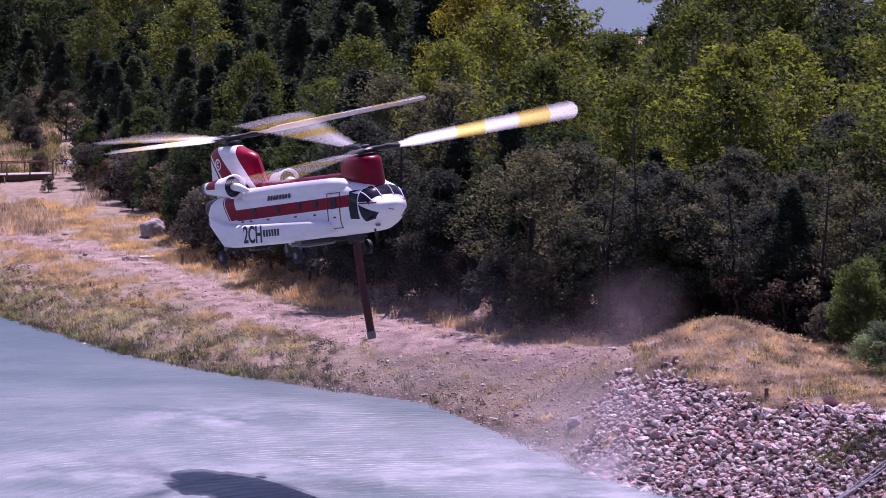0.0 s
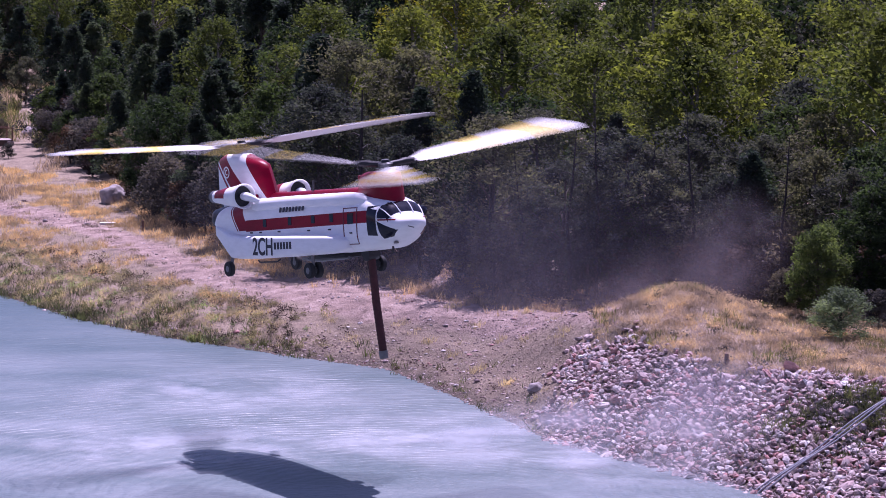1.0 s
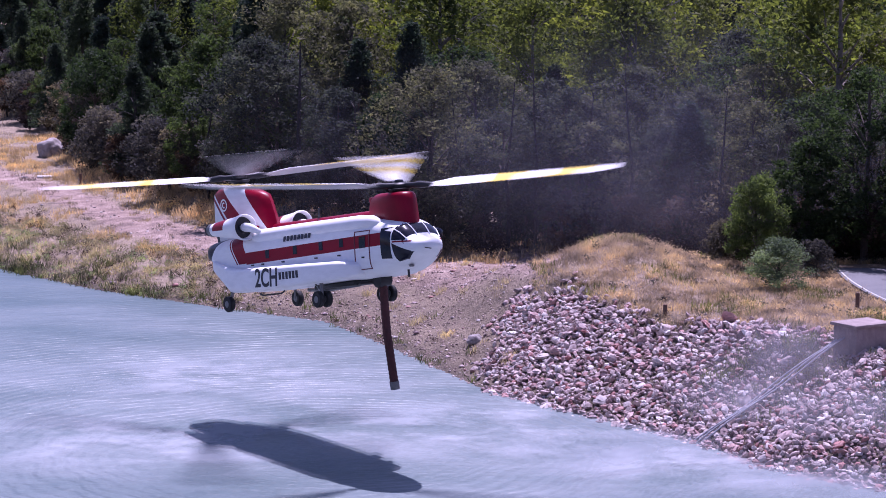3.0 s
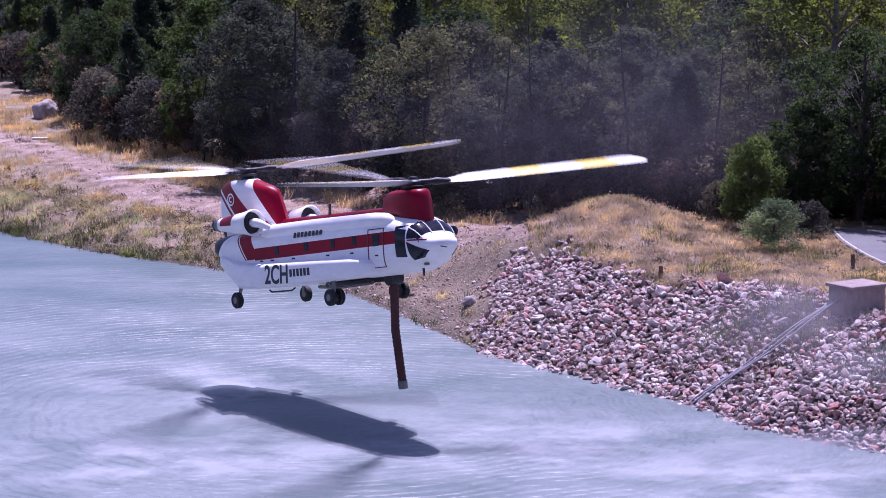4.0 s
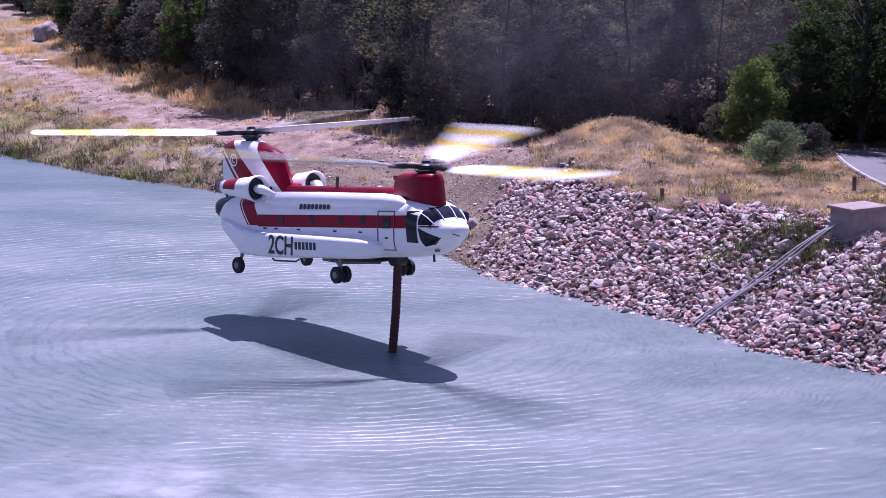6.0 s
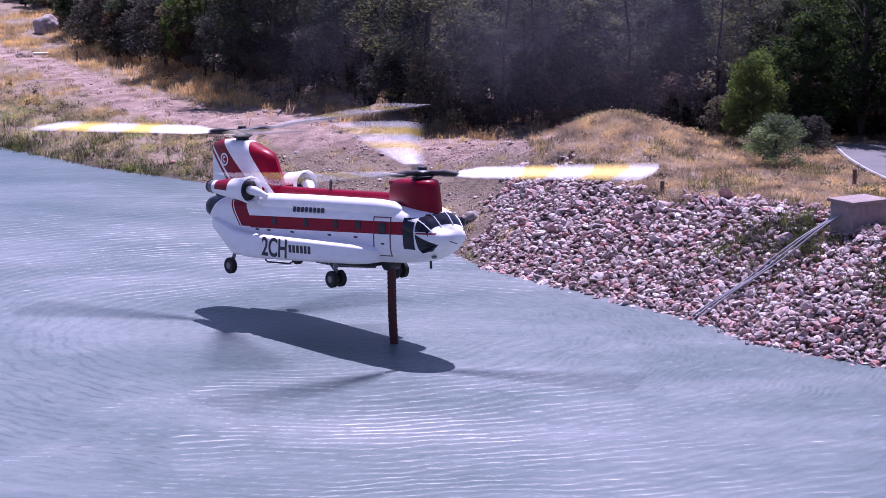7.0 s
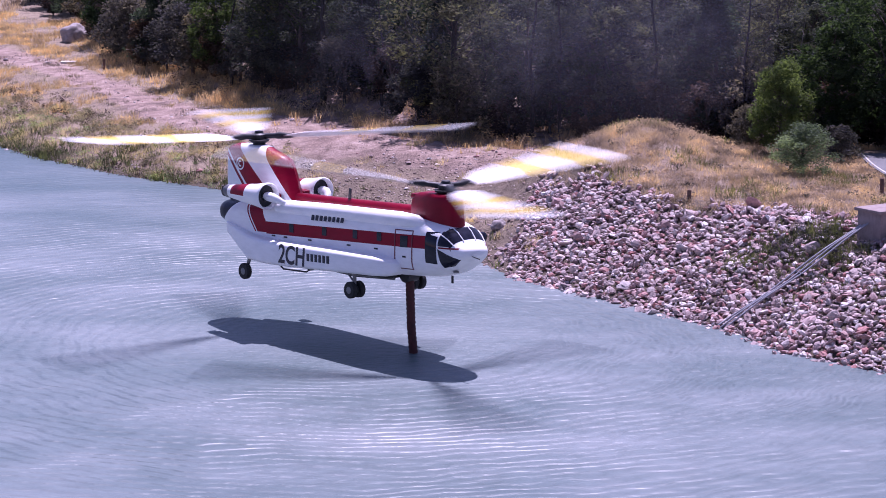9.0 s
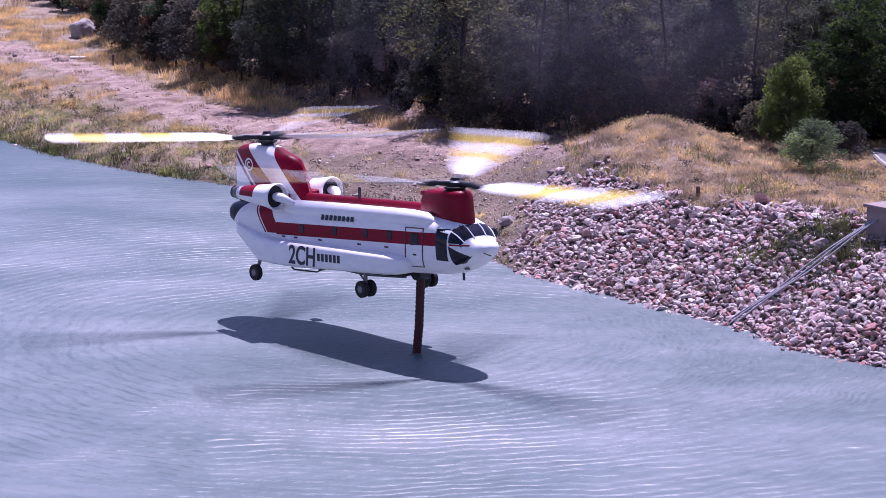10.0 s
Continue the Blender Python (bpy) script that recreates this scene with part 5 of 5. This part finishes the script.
def build_boulder(x, y, sx, sy, sz, seed, label):
    bm = bmesh.new()
    bmesh.ops.create_icosphere(bm, subdivisions=4, radius=1.0)
    for v in bm.verts:
        k = 1 + 0.22 * noise.noise(v.co * 1.3 + Vector((seed, 0, 0))) + 0.10 * noise.noise(v.co * 3.1 + Vector((0, seed, 0)))
        v.co = Vector((v.co.x * sx * k, v.co.y * sy * k, max(v.co.z, -0.45) * sz * k))
    ob = part("boulder", bm, M_ROCK)
    ob.matrix_basis = Matrix.Translation((x, y, h1(x, y) + sz * 0.3)) @ Matrix.Rotation(0.4, 4, "Z")
    tagged(ob, label, "boulder")


build_boulder(-29.9, 212.6, 1.05, 0.9, 1.0, 3, "large pale grey boulder beside the dirt track")
build_boulder(-45.5, 268, 1.0, 0.8, 0.6, 9, "low grey boulder in the meadow")
build_boulder(1.35, 134.2, 0.42, 0.34, 0.30, 5, "pale stone block at the edge of the riprap")
slab = part("stone_slab", box((1.15, 0.6, 0.2), (0, 0, 0), 0.04), paint("pale_stone", (0.66, 0.62, 0.58), 0.85, 0.2, 3))
slab.matrix_basis = Matrix.Translation((-28.4, 198.8, h1(-28.4, 198.8) + 0.06)) @ Matrix.Rotation(0.15, 4, "Z")
tagged(slab, "pale flat stone slab lying on the dirt track", "slab")


def build_post(x, y, tall, r, label):
    ob = part("wooden_post", lathe([(-0.3, r), (tall - 0.03, r), (tall, r * 0.8)], 12, "Z"), M_WOOD)
    ob.matrix_basis = Matrix.Translation((x, y, h1(x, y)))
    tagged(ob, label, "post", "posts on the bank")


build_post(18.6, 126.6, 0.72, 0.10, "short brown wooden post beside the road")
build_post(-25.4, 194.9, 0.75, 0.09, "short grey wooden stake beside the track")
build_post(9.9, 126.6, 0.45, 0.10, "short wooden stake in dry grass above the stones")


def build_pump_house():
    root = thing("concrete_vault", "low grey-brown concrete valve box with flat overhanging lid", "concrete box")
    x, y = 17.35, 116.75
    base = h1(x, y)
    turn = math.atan2(117.36 - 116.13, 16.05 - 16.85)
    part("wall", box((1.3, 1.65, 2.0), (0, 0, -0.2), 0.03), M_CONCRETE, root)
    part("lid", box((1.48, 1.85, 0.14), (0, 0, 0.87), 0.025), M_CONCRETE, root, "overhanging concrete lid")
    root.matrix_basis = Matrix.Translation((x, y, 3.75)) @ Matrix.Rotation(turn, 4, "Z") @ Matrix.Diagonal((1.12, 1.12, 1.0, 1))
    pipes = thing("pipe_run", "three parallel galvanised pipes laid down the stone slope", "pipes")
    a, b = Vector((10.75, 114.4, 0.02)), Vector((16.5, 116.5, 3.75))
    across = Vector((-(b - a).y, (b - a).x, 0)).normalized()
    for k in range(3):
        o = across * 0.24 * (k - 1)
        pts = [a + o + (b - a) * u + Vector((0, 0, 0.32 + 0.06 * math.sin(u * 9 + k))) for u in np.linspace(-0.08, 1, 12)]
        part("pipe", tube(pts, 0.038, 10), M_PIPE, pipes)
    for u in (0.25, 0.5, 0.75):
        c = a + (b - a) * u
        part("bracket", box((0.1, 0.7, 0.12), c + Vector((0, 0, 0.22)), 0.01, turn=Matrix.Rotation(math.atan2((b - a).y, (b - a).x), 4, "Z")), M_DARKMETAL, pipes)


build_pump_house()


def build_road():
    n = Nodes("asphalt")
    c = n.world_coords()
    f, g = n.noise(c, 0.5, 5), n.noise(c, 20, 4)
    n.set(Base_Color=n.mix(0.35, n.ramp(f, [(0.3, (0.085, 0.085, 0.095)), (0.7, (0.15, 0.15, 0.16))]), n.ramp(g, [(0.3, (0.05, 0.05, 0.05)), (0.7, (0.2, 0.2, 0.2))])), Roughness=0.85, Normal=n.bump(g, 0.3, 0.01))

    def strip(width, off, lift, step=0.5):
        pts = []
        for a, b in zip(ROAD, ROAD[1:]):
            for u in np.arange(0, 1, 0.125):
                pts.append(Vector((a[0] + (b[0] - a[0]) * u, a[1] + (b[1] - a[1]) * u, 0)))
        for _ in range(6):
            pts = [pts[0]] + [(pts[i - 1] + pts[i] * 2 + pts[i + 1]) / 4 for i in range(1, len(pts) - 1)] + [pts[-1]]
        bm = bmesh.new()
        rows = []
        for i, p in enumerate(pts):
            d = (pts[min(i + 1, len(pts) - 1)] - pts[max(i - 1, 0)]).normalized()
            nrm = Vector((-d.y, d.x, 0))
            z = 3.83 + lift
            rows.append([bm.verts.new((*(p + nrm * (off + width * k))[:2], z - (0.6 if abs(k) > 0.5 else 0))) for k in (-0.51, -0.5, -0.25, 0, 0.25, 0.5, 0.51)])
        for r0, r1 in zip(rows, rows[1:]):
            for k in range(6):
                bm.faces.new((r0[k], r0[k + 1], r1[k + 1], r1[k]))
        return bm
    road = part("road", strip(3.9, 0, 0.0), n.mat)
    tagged(road, "grey asphalt lane curving behind the mound", "road", kind="structure")
    for off in (1.75, -1.75):
        tagged(part("road_line", strip(0.08, off, 0.006), M_LINE, road), "white edge line")


build_road()


def build_footbridge():
    root = thing("footbridge", "brown timber footbridge with post-and-rail railings", "bridge")
    L = 11.0
    part("beam", box((L, 0.3, 0.55), (-L / 2, -0.9, -0.32), 0.02), M_WOOD_DARK, root)
    part("beam", box((L, 0.3, 0.55), (-L / 2, 0.9, -0.32), 0.02), M_WOOD_DARK, root)
    for k in range(44):
        part("plank", box((0.235, 2.1, 0.06), (-0.125 - 0.25 * k, 0, 0), 0.0), M_WOOD_PALE, root, shade=False)
    for s in (-1, 1):
        for k in range(6):
            part("post", box((0.13, 0.13, 1.25), (-0.1 - 2.15 * k, 1.05 * s, 0.5), 0.015), M_WOOD, root)
        for z in (1.1,):
            part("rail", box((L, 0.06, 0.11), (-L / 2, 0.97 * s, z), 0.01), M_WOOD, root)
    for x in (-0.3, -L + 0.3):
        part("abutment", box((0.6, 2.6, 1.6), (x, 0, -0.9), 0.04), M_CONCRETE, root)
    root.matrix_basis = Matrix.Translation((-46.0, 259.6, 3.5)) @ Matrix.Rotation(radians(24), 4, "Z")


build_footbridge()

# a far river beyond the wood
_far = grid_mesh("far_river", np.linspace(-60, 260, 6), np.linspace(610, 2400, 6), lambda X, Y: X * 0 + 7.5)
_far.materials.append(bpy.data.materials["pond_water"])
tagged(new("far_river", _far), "pale bright river beyond the wood", "river", kind="structure")

# ---- dust and spray raised by the downwash ----
def puff_mat(name, col, strength, scale, thick=(0.3, 0.72)):
    n = Nodes(name)
    tc = n.add("TexCoord")
    grad = n.add("TexGradient")
    grad.gradient_type = "SPHERICAL"
    n.link(tc.outputs["Object"], grad.inputs[0])
    soft = n.ramp(grad.outputs["Fac"], [(0.0, (0, 0, 0)), (0.25, (0.12, 0.12, 0.12)), (1.0, (1, 1, 1))])
    wisps = n.ramp(n.noise(n.world_coords(), scale, 5, 0.6), [(thick[0], (0.1, 0.1, 0.1)), (thick[1], (1, 1, 1))])
    fac = n.mix(1.0, n.mix(1.0, soft, wisps, "MULTIPLY"), (strength,) * 3, "MULTIPLY")
    dif, thru, clear = n.add("BsdfDiffuse"), n.add("BsdfTranslucent"), n.add("BsdfTransparent")
    for s in (dif, thru):
        s.inputs["Color"].default_value = (*col, 1)
    both, ms = n.add("MixShader", Fac=0.5), n.add("MixShader")
    n.link(dif.outputs[0], both.inputs[1])
    n.link(thru.outputs[0], both.inputs[2])
    n.link(fac, ms.inputs[0])
    n.link(clear.outputs[0], ms.inputs[1])
    n.link(both.outputs[0], ms.inputs[2])
    n.link(ms.outputs[0], n.out.inputs[0])
    return n.mat


M_DUST = puff_mat("dust_veil", (0.31, 0.27, 0.285), 0.66, 0.33)
M_PALE_DUST = puff_mat("pale_dust_veil", (0.60, 0.56, 0.60), 0.33, 0.3)
M_HAZE = puff_mat("thin_dust_veil", (0.42, 0.39, 0.42), 0.19, 0.22)
M_SPRAY = puff_mat("spray_veil", (0.80, 0.81, 0.84), 0.72, 0.26)
M_SHEET = puff_mat("spray_sheet", (0.78, 0.80, 0.84), 0.62, 0.26, (0.42, 0.62))
CLOUDS = []


def build_cloud(name, label, mat, pieces, rows, flat=False):
    """Thin drifting veils; pieces are (x, y, z, width, height) about the cloud's middle."""
    root = thing(name, label, "dust" if "dust" in name else "spray", "clouds raised by the rotors")
    rng = np.random.default_rng(len(CLOUDS) + 5)
    for x, y, z, w, h_ in pieces:
        bm = bmesh.new()
        bmesh.ops.create_circle(bm, cap_ends=True, cap_tris=True, radius=1.0, segments=28)
        for v in bm.verts:
            v.co.z = 0.0 if flat else 0.08 * (v.co.x ** 2 - v.co.y ** 2)
        ob = part("veil", bm, mat, root)
        turn = pose(0, 0, 0, 0 if flat else 90, 0, 0 if flat else float(rng.uniform(-35, 35)))
        ob.matrix_basis = Matrix.Translation((x, y, z)) @ turn @ Matrix.Diagonal((w, h_, 1, 1))
    CLOUDS.append((root, rows))


build_cloud("dust_cloud", "brown dust drifting along the wood's edge", M_DUST, [(0, 0, 0, 4.5, 2.6), (2.5, -3, 0.6, 3.6, 2.8), (-3, -2, -0.6, 3.2, 1.6), (3.5, 2, 2.2, 3.5, 3.0)],
            [(0.0, 1.2, 148, 2.3), (1.0, 8.8, 146, 4.8), (2.0, 16.8, 143, 5.0), (2.7, 19.5, 144, 6.8), (4.0, 23, 149, 9.5), (6.0, 30, 154, 13), (10.0, 48, 160, 15)])
build_cloud("dust_cloud", "pale dust blown over the riprap", M_PALE_DUST, [(0, 0, 0, 4.5, 2.4), (2.6, -1.5, 0.8, 4.2, 2.6), (0.8, -3, 1.4, 3.8, 2.2)],
            [(0.0, 1.0, 130, 1.6), (1.0, 7.2, 121, 2.4), (2.0, 11.5, 115.5, 2.6), (4.0, 12.6, 114.5, 3.0), (5.0, 13.8, 113, 3.2), (5.6, 16.5, 112, 3.6), (7.0, 31, 104, 6), (10.0, 46, 97, 9)])
build_cloud("dust_cloud", "thin dust haze hanging before the trees", M_HAZE, [(0, 0, 0, 7, 5), (5, 3, 3, 7, 5), (-5, -2, 2.0, 6, 4)],
            [(0.0, -1.5, 150, -2.0), (1.0, 5.5, 148, 1.5), (2.5, 15, 144, 4.5), (5.0, 19, 146, 6.5), (6.0, 22, 147, 7), (7.0, 34, 149, 7), (7.5, 46, 150, 7), (10.0, 62, 152, 8)])
build_cloud("spray_cloud", "white spray sheet driven over the pond surface", M_SHEET, [(0, 0, 0, 14, 10), (9, -7, 0.008, 11, 9), (-14, -3, 0.016, 14, 10), (-12, 12, 0.024, 10, 9)],
            [(0.0, -4, 128, 0.1), (1.0, -2.5, 126, 0.1), (2.5, 0.5, 120.5, 0.1), (4.0, 3, 106, 0.1), (5.0, 3.5, 90, 0.1), (6.5, 4, 70, 0.1), (8.0, 4, 58, 0.1), (10.0, 4, 46, 0.1)], True)
build_cloud("spray_cloud", "white spray and dust lifting off the shore stones", M_SPRAY, [(0, 0, 0, 4.2, 1.7), (3.0, -2.5, 0.4, 4.2, 2.0), (-3.2, 3.5, -0.2, 4.2, 1.4)],
            [(0.0, -0.8, 129, 0.2), (1.0, 5.2, 121, 1.5), (2.0, 10.5, 114.5, 2.0), (3.0, 15.5, 109, 2.4), (5.0, 25, 100, 4), (10.0, 48, 84, 8)])
build_cloud("spray_cloud", "low white mist driven along the waterline", M_SPRAY, [(-3.5, 3, 0.25, 6, 1.0), (3, -3, 0.35, 6.5, 1.1)],
            [(0.0, -1.0, 128, 0.0), (1.0, 2.5, 121, 0.3), (2.0, 6.0, 114, 0.4), (3.0, 11, 106, 0.5), (4.0, 17, 99, 0.6), (6.5, 30, 80, 0.8), (10.0, 44, 60, 1.0)])
M_AIR = puff_mat("faint_dust_veil", (0.41, 0.40, 0.49), 0.16, 0.10)
build_cloud("dust_cloud", "faint dust hanging along the whole wood", M_AIR, [(-6, 12, 2, 13, 7), (6, 4, 3, 12, 9), (11, -2, 4, 10, 9), (4, -3, 3, 10, 6)],
            [(0.0, -16, 151, -4), (1.0, -7, 150, 2.0), (2.0, 1, 149, 5.5), (5.0, 1, 151, 5.0), (10.0, 2, 152, 5.0)])
FLIGHT = [  # seconds, x, y, z of the point between the wheels, heading, nose up, roll
    (0.0, -10.61, 124.38, 9.87, -55.52, 5.92, 3.30),
    (0.5, -9.26, 122.72, 8.94, -55.34, 5.63, 2.32),
    (1.0, -8.15, 120.89, 8.15, -55.00, 5.25, 1.29),
    (1.5, -7.17, 119.09, 7.49, -54.89, 6.09, 0.37),
    (2.0, -6.32, 117.51, 6.83, -54.86, 7.84, -0.32),
    (2.5, -5.58, 116.17, 6.22, -54.58, 8.63, -0.79),
    (4.0, -4.31, 113.52, 4.36, -53.20, 8.48, -0.81),
    (4.5, -4.17, 112.88, 3.85, -53.32, 7.91, -1.13),
    (5.0, -4.11, 112.39, 3.31, -53.07, 7.08, -1.35),
    (5.5, -4.13, 112.17, 2.85, -52.44, 5.86, -1.64),
    (7.0, -4.46, 112.49, 2.08, -50.43, 3.50, -0.28),
    (7.5, -4.71, 112.63, 2.00, -49.55, 2.92, -0.89),
    (8.0, -4.89, 112.60, 2.07, -49.08, 2.20, -1.46),
    (8.5, -4.94, 112.43, 2.11, -49.01, 1.74, -1.24),
    (9.0, -4.86, 112.18, 2.11, -48.71, 1.60, -0.86),
    (9.5, -4.78, 111.85, 2.08, -48.28, 1.83, -0.59),
    (10.0, -4.72, 111.50, 2.10, -48.75, 2.48, 0.03),
]
HOSE_LEAN = [8, 7, 6, 6, 5.5, 5.5, 1.5, 1, 1, -2.5, 1, 4, 2.5, 1, 1.5, -1, -2]  # degrees by which the hose trails, row by row
HOSE_BEND = [2, 2, 2, 2, 3, 3, 6, 4, -2, -3, 2, 5, 8.5, 6, 3, 0, -3]  # and by which its lower length bends on


def motions():
    walk(heli, [(t, pose(x, y, z, roll, -up, head)) for t, x, y, z, head, up, roll in FLIGHT])
    # 225 turns a minute; the two rotors turn against each other
    for rotor, x, z, s in ROTORS:
        rows = []
        for k in range(301):
            # the discs lean over while the helicopter slows down
            lean = float(np.interp(k / 30, (0.0, 1.0, 2.5, 4.0, 5.0), (6.5, 4.4, 2.1, 0.5, 0.0)))
            tip = pose(x, 0, z, lean, 5.0 + 0.35 * lean, 0) if s > 0 else pose(x, 0, z, 0.3 * lean, -1.0 - 0.3 * lean, 0)
            rows.append((k / 30, tip @ pose(0, 0, 0, 0, 0, (56.0 + 1351.0 * k / 30) if s > 0 else (63.0 - 1350.0 * k / 30))))
        walk(rotor, rows)
    rows = []
    for (t, x, y, z, head, up, roll), lean in zip(FLIGHT, HOSE_LEAN):
        turn = pose(0, 0, 0, roll, -up, head).inverted() @ pose(0, 0, 0, 0, -lean, 0) @ pose(0, 0, 0, 0, 0, head)
        rows.append((t, Matrix.Translation((4.35 - 0.6 * min(1, max(0, (t - 2.5) / 5)), 0, 0.95)) @ turn))
    walk(hose, rows)
    walk(hose_end, [(row[0], Matrix.Translation((0, 0, -2.1)) @ pose(0, 0, 0, 0, 0, -row[4]) @ pose(0, 0, 0, 0, -bent, 0) @ pose(0, 0, 0, 0, 0, row[4])) for row, bent in zip(FLIGHT, HOSE_BEND)])
    for cloud, places in CLOUDS:
        walk(cloud, [(t, pose(x, y, z)) for t, x, y, z in places])


motions()
